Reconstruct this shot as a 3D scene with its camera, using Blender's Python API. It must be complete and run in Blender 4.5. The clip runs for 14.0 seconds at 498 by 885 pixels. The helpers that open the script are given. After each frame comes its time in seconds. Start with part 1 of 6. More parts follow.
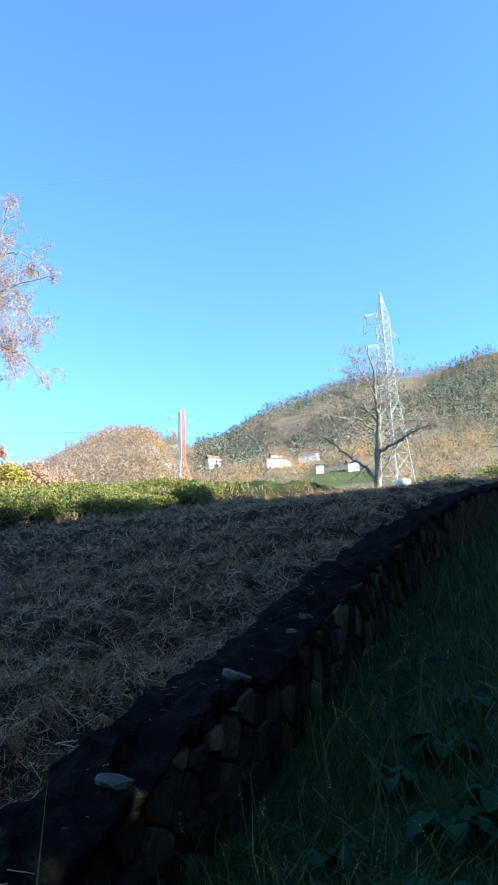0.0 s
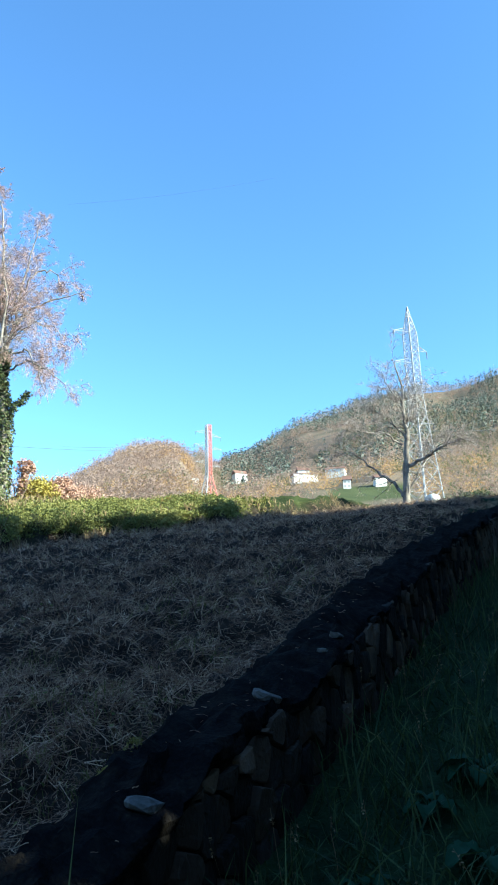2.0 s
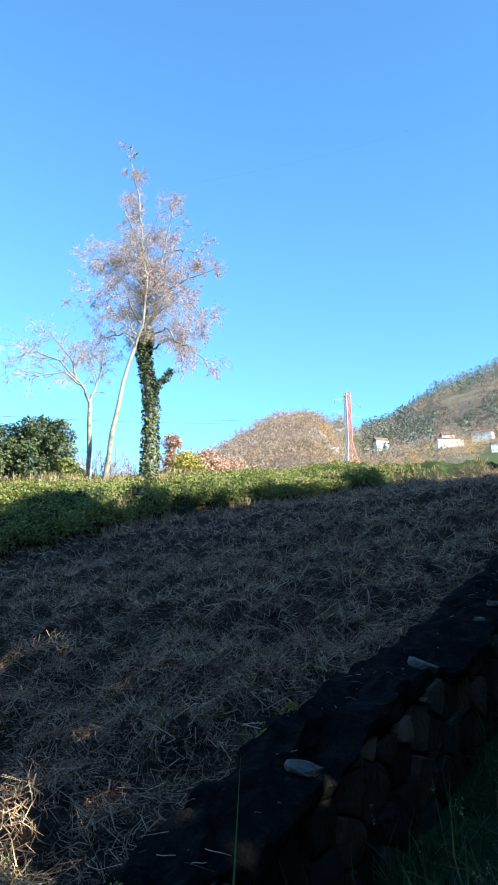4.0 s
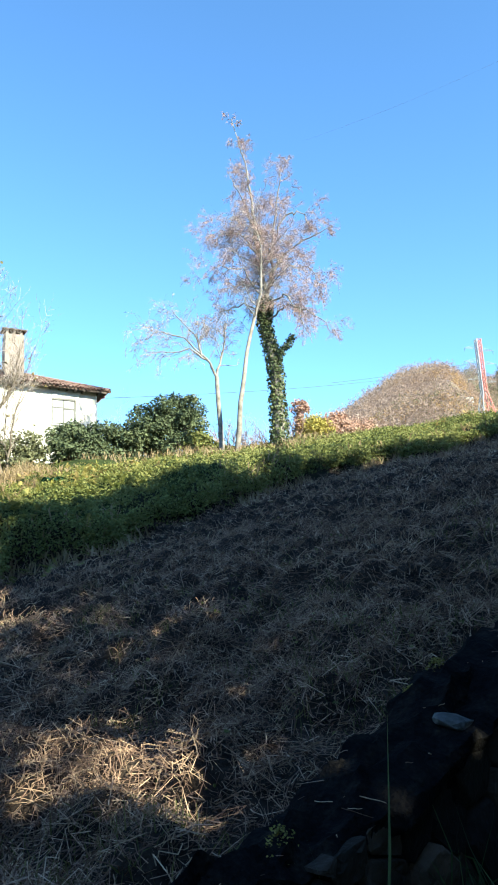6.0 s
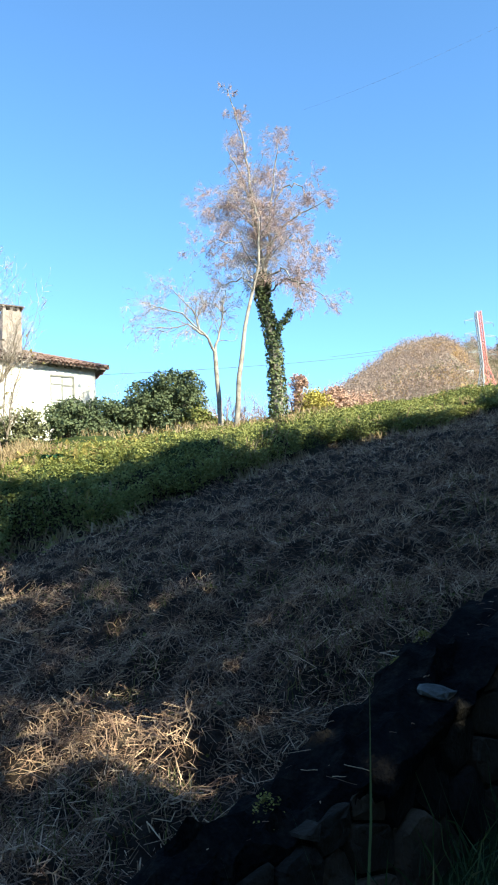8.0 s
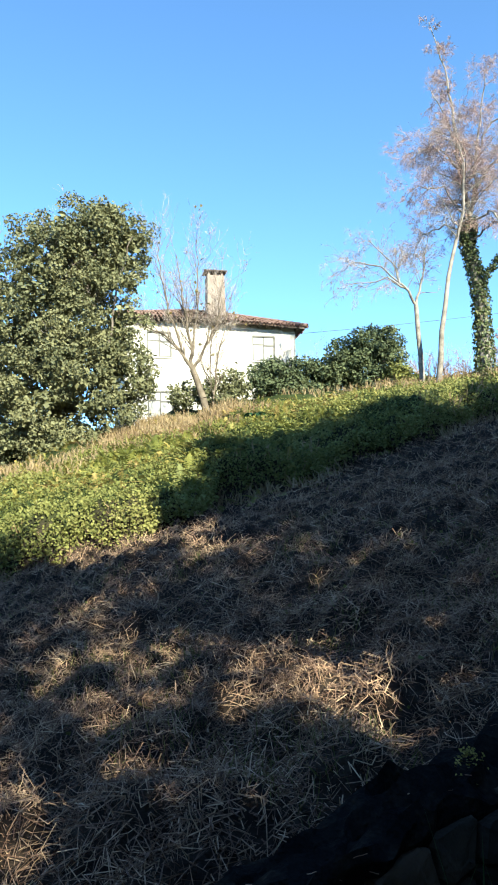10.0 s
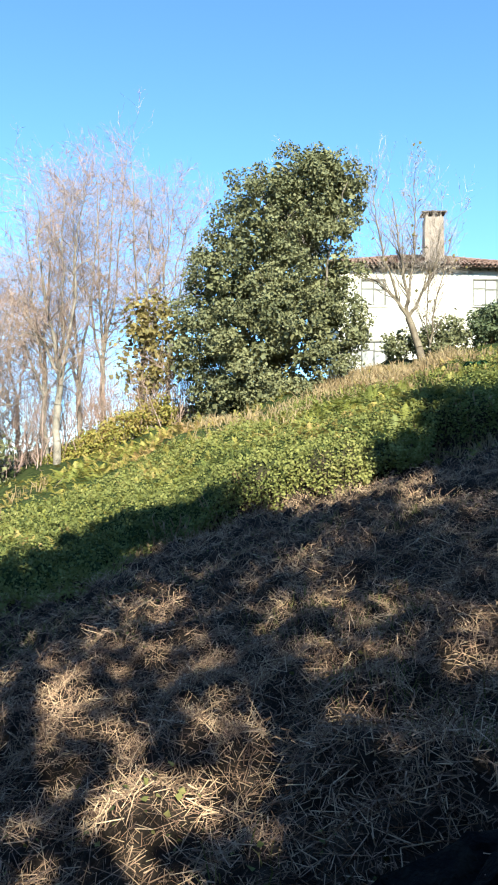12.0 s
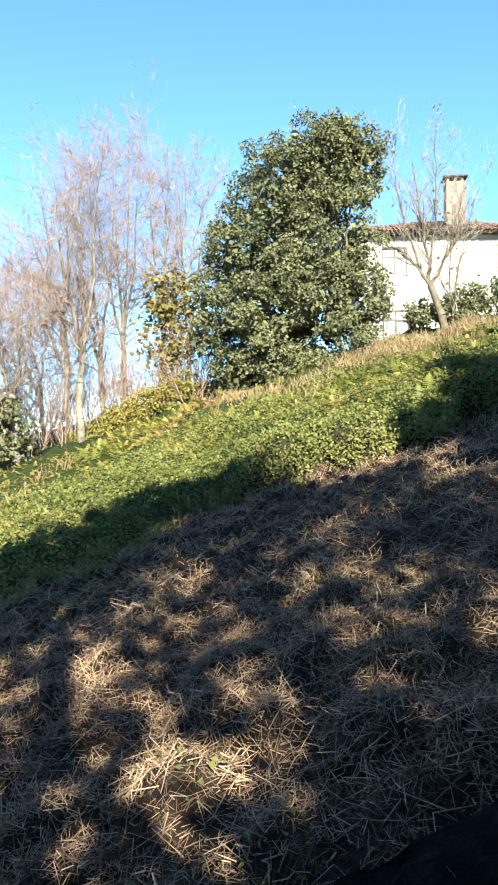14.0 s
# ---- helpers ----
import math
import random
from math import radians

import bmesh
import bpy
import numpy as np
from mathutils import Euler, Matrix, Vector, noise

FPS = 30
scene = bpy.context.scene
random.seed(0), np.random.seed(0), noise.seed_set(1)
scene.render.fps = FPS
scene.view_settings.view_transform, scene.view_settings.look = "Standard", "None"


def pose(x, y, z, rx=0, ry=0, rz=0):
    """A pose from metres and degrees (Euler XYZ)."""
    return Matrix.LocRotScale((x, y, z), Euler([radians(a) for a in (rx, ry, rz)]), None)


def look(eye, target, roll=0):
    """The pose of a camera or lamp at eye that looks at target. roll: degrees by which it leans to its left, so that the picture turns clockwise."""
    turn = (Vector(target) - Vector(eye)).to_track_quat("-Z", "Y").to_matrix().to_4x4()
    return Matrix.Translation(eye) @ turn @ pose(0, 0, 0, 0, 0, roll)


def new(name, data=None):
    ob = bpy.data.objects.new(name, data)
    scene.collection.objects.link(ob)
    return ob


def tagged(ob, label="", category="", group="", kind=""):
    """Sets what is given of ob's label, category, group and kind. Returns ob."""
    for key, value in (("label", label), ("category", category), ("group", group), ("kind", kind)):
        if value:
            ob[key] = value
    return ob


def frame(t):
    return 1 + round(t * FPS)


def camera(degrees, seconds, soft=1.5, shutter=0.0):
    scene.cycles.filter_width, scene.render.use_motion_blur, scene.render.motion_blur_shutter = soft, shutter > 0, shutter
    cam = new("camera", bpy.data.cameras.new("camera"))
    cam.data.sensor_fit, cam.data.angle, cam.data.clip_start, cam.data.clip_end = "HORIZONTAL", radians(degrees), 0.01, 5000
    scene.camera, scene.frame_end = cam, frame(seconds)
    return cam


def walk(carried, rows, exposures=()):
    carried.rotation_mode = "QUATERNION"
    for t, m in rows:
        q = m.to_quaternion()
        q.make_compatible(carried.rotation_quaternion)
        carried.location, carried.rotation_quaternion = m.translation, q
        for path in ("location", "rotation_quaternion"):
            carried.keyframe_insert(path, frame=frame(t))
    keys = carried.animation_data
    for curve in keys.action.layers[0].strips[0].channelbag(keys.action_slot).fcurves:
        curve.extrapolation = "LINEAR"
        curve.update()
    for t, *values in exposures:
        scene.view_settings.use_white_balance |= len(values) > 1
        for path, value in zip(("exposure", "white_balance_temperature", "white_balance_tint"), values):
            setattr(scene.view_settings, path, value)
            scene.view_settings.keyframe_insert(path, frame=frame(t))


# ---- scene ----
EYE = 1.5
cam = camera(38.56, 14.0, soft=1.9)
# seconds, place from the first eye, yaw, pitch, roll
ROWS = [
    (0.0, 0.000, -0.001, 0.000, 0.00, 15.32, -2.12),
    (0.5, -0.007, -0.001, 0.001, 1.82, 16.56, -1.98),
    (1.0, -0.017, 0.005, 0.000, 2.14, 16.33, -1.81),
    (1.5, -0.019, 0.026, 0.011, 2.35, 16.70, -1.63),
    (2.0, -0.017, 0.028, 0.014, 2.19, 16.60, -1.52),
    (2.5, -0.014, 0.011, 0.015, 4.15, 15.87, -1.55),
    (3.0, -0.025, 0.070, 0.012, 7.27, 14.69, -1.45),
    (3.5, -0.030, 0.073, 0.010, 9.85, 14.92, -1.35),
    (4.0, -0.042, 0.072, 0.015, 13.86, 14.35, -0.75),
    (4.2, -0.045, 0.044, 0.010, 16.03, 14.05, -0.38),
    (6.3, 0.002, 0.013, 0.018, 24.76, 11.68, -3.35),
    (6.5, 0.007, 0.011, 0.020, 23.78, 11.75, -3.33),
    (7.0, 0.015, 0.006, 0.022, 22.57, 11.33, -3.81),
    (7.2, 0.022, 0.007, 0.023, 22.66, 11.05, -3.89),
    (9.3, 0.069, -0.012, 0.007, 33.40, 7.36, -2.64),
    (9.5, 0.060, -0.000, 0.002, 35.31, 7.11, -2.51),
    (10.0, 0.053, -0.006, 0.001, 41.01, 7.14, -1.61),
    (10.5, 0.044, 0.002, -0.006, 46.14, 6.33, -1.76),
    (11.0, -0.002, -0.008, 0.003, 49.42, 5.03, -0.01),
    (11.5, -0.021, -0.002, 0.003, 52.77, 3.44, 0.12),
    (12.0, -0.033, -0.007, -0.000, 58.01, 3.34, 0.54),
    (12.5, -0.049, -0.000, -0.008, 60.16, 2.67, 0.46),
    (13.0, -0.073, 0.023, -0.019, 58.69, 2.65, 0.48),
    (13.5, -0.055, -0.004, -0.010, 58.85, 2.67, 1.20),
    (14.0, -0.045, -0.010, -0.006, 59.81, 1.25, -0.64),
]
EXPOSURES = [(0.0, 2.26, 5220, -6), (1.0, 2.12, 5060, -7), (4.0, 2.12, 5040, -7), (6.5, 2.05, 5280, -5), (9.5, 2.0, 5400, -4), (11.0, 1.83, 5230, -3), (14.0, 2.05, 5370, -4)]
walk(cam, [(t, pose(x, y, EYE + z, 90 + pitch, 0, yaw) @ pose(0, 0, 0, 0, 0, roll)) for t, x, y, z, yaw, pitch, roll in ROWS], EXPOSURES)

# ---- light ----
SUN_AZ, SUN_EL = -112.0, 27.0      # where the sun stands: degrees to the left of +y, and up
world = bpy.data.worlds.new("sky")
scene.world = world
world.use_nodes = True
wn = world.node_tree.nodes
sky = wn.new("ShaderNodeTexSky")
sky.sky_type, sky.sun_disc = "NISHITA", False
sky.sun_elevation, sky.sun_rotation = radians(SUN_EL), radians(-SUN_AZ)
sky.air_density, sky.dust_density, sky.ozone_density = 1.0, 0.0, 2.6
sky.altitude = 1200
wn["Background"].inputs["Strength"].default_value = 0.09
world.node_tree.links.new(sky.outputs[0], wn["Background"].inputs["Color"])
sun_data = bpy.data.lights.new("sun", "SUN")
sun_data.energy, sun_data.angle, sun_data.color = 5.0, radians(0.53), (1.0, 0.84, 0.59)
sun = new("sun", sun_data)
sun.matrix_world = look((-60 * math.sin(radians(SUN_AZ)), 60 * math.cos(radians(SUN_AZ)), 60 * math.tan(radians(SUN_EL))), (0, 0, 0))

# ---- small tools ----
rng = np.random.default_rng(7)
UX, UY = math.sin(radians(20)), math.cos(radians(20))     # uphill along the wall


def bend(s):
    """How far the wall has swung to the right of its first line."""
    return 0.0055 * np.clip(np.asarray(s, float) - 4, 0, 30) ** 2


def xy_of(s, w):
    """The plan place s metres up along the wall and w metres to its field side."""
    w = w - bend(s)
    return s * UX - w * UY, s * UY + w * UX


def sw_of(x, y):
    s = x * UX + y * UY
    return s, -x * UY + y * UX + bend(s)


def polar(az, r):
    return -r * math.sin(radians(az)), r * math.cos(radians(az))


def at(az, el, r):
    """The place r metres off (in plan) in a direction from the first eye."""
    x, y = polar(az, r)
    return np.array((x, y, EYE + r * math.tan(radians(el))))


def smooth(t):
    t = np.clip(t, 0, 1)
    return t * t * (3 - 2 * t)


LATTICE = rng.random((64, 64))


def wave(x, y, size):
    """Smooth plan noise, 0 to 1."""
    x, y = np.asarray(x, float) / size, np.asarray(y, float) / size
    i, j = np.floor(x).astype(int), np.floor(y).astype(int)
    u, v = smooth(x - i), smooth(y - j)
    a, b = LATTICE[i % 64, j % 64], LATTICE[(i + 1) % 64, j % 64]
    c, d = LATTICE[i % 64, (j + 1) % 64], LATTICE[(i + 1) % 64, (j + 1) % 64]
    return (a * (1 - u) + b * u) * (1 - v) + (c * (1 - u) + d * u) * v


def mesh_of(name, verts, faces, shade_smooth=False, tint=None):
    """A mesh from an array of places and one array of equally long faces (or a list of such arrays)."""
    me = bpy.data.meshes.new(name)
    verts = np.asarray(verts, np.float32)
    groups = faces if isinstance(faces, list) else [faces]
    groups = [np.asarray(g, np.int32) for g in groups if len(g)]
    loops = np.concatenate([g.ravel() for g in groups])
    sizes = np.concatenate([np.full(len(g), g.shape[1], np.int32) for g in groups])
    me.vertices.add(len(verts))
    me.vertices.foreach_set("co", verts.ravel())
    me.loops.add(len(loops))
    me.loops.foreach_set("vertex_index", loops)
    me.polygons.add(len(sizes))
    me.polygons.foreach_set("loop_start", np.r_[0, np.cumsum(sizes)[:-1]].astype(np.int32))
    me.polygons.foreach_set("loop_total", sizes)
    me.polygons.foreach_set("use_smooth", np.full(len(sizes), shade_smooth))
    if tint is not None:
        me.attributes.new("tint", "FLOAT", "POINT").data.foreach_set("value", np.asarray(tint, np.float32))
    me.update(calc_edges=True)
    me.validate()
    return me


def child(name, me, material, parent=None, label=""):
    """A mesh object under a thing or a part; its places are the world's own."""
    ob = new(name, me)
    if material:
        me.materials.append(material)
    if parent:
        ob.parent = parent
        ob.matrix_parent_inverse = parent.matrix_world.inverted()
    return tagged(ob, label)


def part(name, bm, material, parent=None, label="", shade_smooth=False):
    me = bpy.data.meshes.new(name)
    bm.normal_update()
    for f in bm.faces:
        f.smooth = shade_smooth
    bm.to_mesh(me)
    bm.free()
    return child(name, me, material, parent, label)


def thing(name, place, label, category, group="", kind="", turn=0.0):
    ob = new(name)
    ob.empty_display_size = 0.2
    ob.matrix_world = pose(*[float(v) for v in place], 0, 0, turn)
    return tagged(ob, label, category, group, kind)


def box(bm, lo, hi, m=None, bevel=0.0):
    lo, hi = Vector(lo), Vector(hi)
    made = bmesh.ops.create_cube(bm, size=1.0, matrix=Matrix.Translation((lo + hi) / 2) @ Matrix.Diagonal((*(hi - lo), 1)))
    verts = made["verts"]
    if bevel:
        edges = list({e for v in verts for e in v.link_edges})
        verts = bmesh.ops.bevel(bm, geom=edges, offset=bevel, segments=1, affect="EDGES")["verts"]
    if m:
        bmesh.ops.transform(bm, matrix=m, verts=verts)
    return verts


def tubes(segs, sides=4):
    """Places and faces of one tapered tube a row: x, y, z, x, y, z, radius, radius."""
    g = np.asarray(segs, float)
    a, b = g[:, :3], g[:, 3:6]
    d = b - a
    d /= np.linalg.norm(d, axis=1, keepdims=True) + 1e-9
    side = np.cross(d, np.where(np.abs(d[:, 2:3]) > 0.9, [[1.0, 0, 0]], [[0, 0, 1.0]]))
    side /= np.linalg.norm(side, axis=1, keepdims=True) + 1e-9
    other = np.cross(d, side)
    ang = np.arange(sides) * 2 * np.pi / sides
    ring = side[:, None] * np.cos(ang)[None, :, None] + other[:, None] * np.sin(ang)[None, :, None]
    verts = np.concatenate([a[:, None] + ring * g[:, 6, None, None], b[:, None] + ring * g[:, 7, None, None]], 1)
    k = np.arange(sides)
    quad = np.stack([k, (k + 1) % sides, (k + 1) % sides + sides, k + sides], 1)
    faces = (np.arange(len(g))[:, None, None] * 2 * sides + quad[None]).reshape(-1, 4)
    return verts.reshape(-1, 3), faces


def ribbons(segs):
    """Hair-thin twigs: one narrow tapered strip a row."""
    g = np.asarray(segs, float)
    a, b = g[:, :3], g[:, 3:6]
    side = unit(np.cross(b - a, rng.normal(size=a.shape)))
    v = np.stack([a - side * g[:, 6:7], a + side * g[:, 6:7], b + side * g[:, 7:8], b - side * g[:, 7:8]], 1).reshape(-1, 3)
    return v, np.arange(len(v)).reshape(-1, 4)


def tube_part(name, segs, material, parent, sides=4, label=""):
    v, f = tubes(segs, sides) if sides > 2 else ribbons(segs)
    return child(name, mesh_of(name, v, f, sides > 2), material, parent, label)


def unit(v):
    return v / (np.linalg.norm(v, axis=-1, keepdims=True) + 1e-9)


def leaves(places, size, up=0.3, droop=0.0, long=1.0, tint=None, out=None, folded=False):
    """One leaf a place, turned at random: a rhomb, or two halves folded on a midrib."""
    n = len(places)
    size = np.broadcast_to(np.asarray(size, float), (n,))[:, None]
    norm = rng.normal(size=(n, 3))
    norm[:, 2] += up * 3
    if out is not None:
        norm += out * 1.6
    norm = unit(norm)
    along = rng.normal(size=(n, 3))
    along[:, 2] -= droop
    along = unit(along - norm * (along * norm).sum(1, keepdims=True))
    side = np.cross(norm, along)
    L, W = along * size * long, side * size * 0.5
    tint = rng.random(n) if tint is None else tint
    if folded:
        bend = norm * size * 0.16
        v = np.stack([places, places + L * 0.45 + W + bend, places + L, places + L * 0.45 - W + bend], 1)
        f = (np.arange(n)[:, None, None] * 4 + np.array([[0, 1, 2], [0, 2, 3]])[None]).reshape(-1, 3)
    else:
        v = np.stack([places, places + L * 0.5 + W, places + L, places + L * 0.5 - W], 1)
        f = np.arange(n * 4).reshape(-1, 4)
    return v.reshape(-1, 3), f, np.repeat(tint, 4)


def leaf_part(name, places, size, material, parent, label="", **more):
    v, f, t = leaves(places, size, **more)
    return child(name, mesh_of(name, v, f, False, t), material, parent, label)


def blades(roots, tips, width, bow):
    """A thin bowed strip from each root to its tip: grass, fronds, dry straw."""
    n = len(roots)
    d = tips - roots
    side = unit(np.cross(d, rng.normal(size=(n, 3)))) * np.broadcast_to(width, (n,))[:, None] / 2
    mid = roots + d * 0.55 + bow
    v = np.stack([roots - side, roots + side, mid + side * 0.8, mid - side * 0.8, tips], 1).reshape(-1, 3)
    k = np.arange(n)[:, None] * 5
    return v, [(k + np.array([[0, 1, 2, 3]])).reshape(-1, 4), (k + np.array([[3, 2, 4]])).reshape(-1, 3)]


# ---- materials ----
def material(name, ramp, rough=0.8, scale=3.0, fine=40.0, bump=0.3, metal=0.0, source="noise", spec=0.3, through_light=0.0, bump_size=0.02, k=1.0):
    """A surface whose colour runs along a ramp by noise at two scales, by the plant's own tint or by the loose piece."""
    m = bpy.data.materials.new(name)
    m.use_nodes = True
    nt = m.node_tree
    nodes, links = nt.nodes, nt.links
    bsdf = nodes["Principled BSDF"]
    bsdf.inputs["Roughness"].default_value = rough
    bsdf.inputs["Metallic"].default_value = metal
    bsdf.inputs["Specular IOR Level"].default_value = spec
    geo = nodes.new("ShaderNodeNewGeometry")
    big = nodes.new("ShaderNodeTexNoise")
    big.inputs["Scale"].default_value, big.inputs["Detail"].default_value = scale, 4.0
    small = nodes.new("ShaderNodeTexNoise")
    small.inputs["Scale"].default_value, small.inputs["Detail"].default_value = fine, 3.0
    links.new(geo.outputs["Position"], big.inputs["Vector"])
    links.new(geo.outputs["Position"], small.inputs["Vector"])
    mix = nodes.new("ShaderNodeMath")
    mix.operation = "MULTIPLY_ADD"
    add = nodes.new("ShaderNodeMath")
    add.operation = "MULTIPLY_ADD"
    links.new(small.outputs["Fac"], mix.inputs[0])
    mix.inputs[1].default_value = 0.5
    links.new(big.outputs["Fac"], add.inputs[0])
    if source == "noise":
        add.inputs[1].default_value, mix.inputs[2].default_value, add.inputs[2].default_value = 1.0, 0.0, -0.25
        links.new(mix.outputs[0], add.inputs[2])
        shift = nodes.new("ShaderNodeMath")
        shift.operation = "SUBTRACT"
        links.new(add.outputs[0], shift.inputs[0])
        shift.inputs[1].default_value = 0.25
        value = shift
    else:
        if source == "tint":
            att = nodes.new("ShaderNodeAttribute")
            att.attribute_name = "tint"
            own = att.outputs["Fac"]
        elif source == "object":
            own = nodes.new("ShaderNodeObjectInfo").outputs["Random"]
        else:
            own = geo.outputs["Random Per Island"]
        add.inputs[1].default_value = 0.45
        mul = nodes.new("ShaderNodeMath")
        mul.operation = "MULTIPLY_ADD"
        links.new(own, mul.inputs[0])
        mul.inputs[1].default_value, mul.inputs[2].default_value = 0.75, -0.1
        links.new(mul.outputs[0], add.inputs[2])
        value = add
    cr = nodes.new("ShaderNodeValToRGB")
    el = cr.color_ramp.elements
    while len(el) < len(ramp):
        el.new(0.5)
    for i, (pos, colour) in enumerate(ramp):
        el[i].position, el[i].color = pos, (*[min(c * k, 0.85) for c in colour], 1)
    links.new(value.outputs[0], cr.inputs["Fac"])
    links.new(cr.outputs["Color"], bsdf.inputs["Base Color"])
    if bump:
        bp = nodes.new("ShaderNodeBump")
        bp.inputs["Strength"].default_value, bp.inputs["Distance"].default_value = bump, bump_size
        links.new(mix.outputs[0] if source == "noise" else small.outputs["Fac"], bp.inputs["Height"])
        links.new(bp.outputs["Normal"], bsdf.inputs["Normal"])
    if through_light:
        tr = nodes.new("ShaderNodeBsdfTranslucent")
        ms = nodes.new("ShaderNodeMixShader")
        ms.inputs[0].default_value = through_light
        links.new(cr.outputs["Color"], tr.inputs["Color"])
        links.new(bsdf.outputs[0], ms.inputs[1])
        links.new(tr.outputs[0], ms.inputs[2])
        links.new(ms.outputs[0], nodes["Material Output"].inputs["Surface"])
    return m


STALK = material("dry_bramble_stalk", [(0.0, (0.062, 0.036, 0.026)), (0.4, (0.20, 0.125, 0.088)), (0.75, (0.43, 0.29, 0.188)), (1.0, (0.57, 0.43, 0.275))], 0.85, 1.2, 60, 0, source="island", spec=0.1)
# Wall stone and coping are toned darker to carry the wall's deep shade.
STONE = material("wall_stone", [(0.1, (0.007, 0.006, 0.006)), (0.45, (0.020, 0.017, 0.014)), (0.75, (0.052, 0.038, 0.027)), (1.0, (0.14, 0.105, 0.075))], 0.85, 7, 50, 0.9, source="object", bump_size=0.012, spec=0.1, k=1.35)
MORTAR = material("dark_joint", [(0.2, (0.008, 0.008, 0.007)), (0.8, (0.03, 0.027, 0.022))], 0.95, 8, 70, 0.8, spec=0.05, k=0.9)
COPING = material("black_weathered_cement_shade_toned", [(0.2, (0.004, 0.004, 0.005)), (0.5, (0.009, 0.0085, 0.009)), (0.75, (0.022, 0.019, 0.016)), (1.0, (0.07, 0.058, 0.04))], 0.95, 14, 60, 1.0, bump_size=0.035, spec=0.02, k=0.9)
PALE_STONE = material("lichen_pale_stone", [(0.1, (0.035, 0.032, 0.028)), (0.5, (0.10, 0.096, 0.09)), (1.0, (0.27, 0.26, 0.24))], 0.85, 14, 70, 0.6, k=0.75)
MOSS = material("moss", [(0.1, (0.07, 0.06, 0.012)), (0.6, (0.16, 0.13, 0.025)), (1.0, (0.25, 0.19, 0.05))], 0.95, 20, 90, 0, source="island", k=1.4)
GRASS = material("meadow_grass", [(0.0, (0.011, 0.021, 0.008)), (0.5, (0.034, 0.055, 0.017)), (0.84, (0.085, 0.105, 0.033)), (1.0, (0.32, 0.26, 0.13))], 0.7, 0.8, 30, 0, source="island", through_light=0.25, k=1.15)
FIELD_GRASS = material("yellow_green_grass", [(0.0, (0.05, 0.06, 0.018)), (0.5, (0.13, 0.13, 0.04)), (1.0, (0.25, 0.21, 0.08))], 0.8, 1.5, 30, 0, source="island", spec=0.15, through_light=0.2)
BROAD = material("broad_green_leaf", [(0.0, (0.010, 0.028, 0.014)), (0.6, (0.02, 0.05, 0.022)), (1.0, (0.04, 0.08, 0.032))], 0.6, 3, 30, 0, source="island", spec=0.1, through_light=0.2, k=1.1)
CREEPER = material("creeper_leaf", [(0.0, (0.085, 0.10, 0.038)), (0.35, (0.225, 0.235, 0.068)), (0.7, (0.37, 0.355, 0.11)), (1.0, (0.5, 0.42, 0.18))], 0.68, 0.5, 20, 0, source="tint", spec=0.12, through_light=0.25, k=0.64)
BRACKEN = material("bracken_frond", [(0.0, (0.13, 0.16, 0.035)), (0.3, (0.29, 0.28, 0.055)), (0.6, (0.42, 0.33, 0.085)), (1.0, (0.46, 0.27, 0.13))], 0.6, 0.4, 20, 0, source="tint", through_light=0.3, k=0.75)
STRAW = material("tan_dry_grass", [(0.0, (0.22, 0.14, 0.07)), (0.5, (0.38, 0.27, 0.14)), (1.0, (0.5, 0.38, 0.22))], 0.8, 0.6, 20, 0, source="tint", through_light=0.25, k=0.68)
EVERGREEN = material("evergreen_leaf", [(0.0, (0.075, 0.085, 0.04)), (0.45, (0.21, 0.205, 0.10)), (0.8, (0.30, 0.285, 0.14)), (1.0, (0.4, 0.37, 0.22))], 0.62, 0.5, 20, 0, source="tint", spec=0.25, through_light=0.2, k=0.66)
LAUREL = material("laurel_leaf", [(0.0, (0.06, 0.075, 0.038)), (0.5, (0.14, 0.165, 0.08)), (0.85, (0.23, 0.25, 0.12)), (1.0, (0.36, 0.33, 0.17))], 0.6, 0.7, 20, 0, source="tint", spec=0.2, through_light=0.2, k=0.68)
IVY = material("ivy_leaf", [(0.0, (0.05, 0.07, 0.025)), (0.5, (0.12, 0.145, 0.05)), (1.0, (0.26, 0.25, 0.1))], 0.5, 1, 20, 0, source="tint", through_light=0.1, k=0.65)
YELLOW = material("yellow_autumn_leaf", [(0.0, (0.1, 0.1, 0.04)), (0.5, (0.28, 0.22, 0.075)), (1.0, (0.42, 0.32, 0.13))], 0.6, 1, 20, 0, source="tint", through_light=0.35, k=0.78)
GOLD = material("golden_autumn_leaf", [(0.0, (0.22, 0.18, 0.04)), (0.5, (0.42, 0.35, 0.075)), (1.0, (0.55, 0.47, 0.14))], 0.6, 1, 20, 0, source="tint", through_light=0.35)
RUST = material("rust_autumn_leaf", [(0.0, (0.34, 0.19, 0.13)), (0.5, (0.54, 0.34, 0.25)), (1.0, (0.66, 0.48, 0.38))], 0.7, 1, 20, 0, source="tint", through_light=0.3, k=0.8)
BIRCH = material("pale_birch_bark", [(0.25, (0.09, 0.07, 0.058)), (0.5, (0.24, 0.205, 0.17)), (0.9, (0.4, 0.355, 0.31))], 0.8, 3, 25, 0.4, k=0.82)
BARK = material("grey_brown_bark", [(0.1, (0.08, 0.06, 0.05)), (0.5, (0.2, 0.16, 0.13)), (0.95, (0.34, 0.29, 0.24))], 0.85, 4, 30, 0.5, k=0.7)
TWIG = material("winter_twig", [(0.1, (0.28, 0.175, 0.145)), (0.6, (0.47, 0.32, 0.275)), (1.0, (0.58, 0.43, 0.38))], 0.8, 2, 30, 0, source="island", k=0.72)
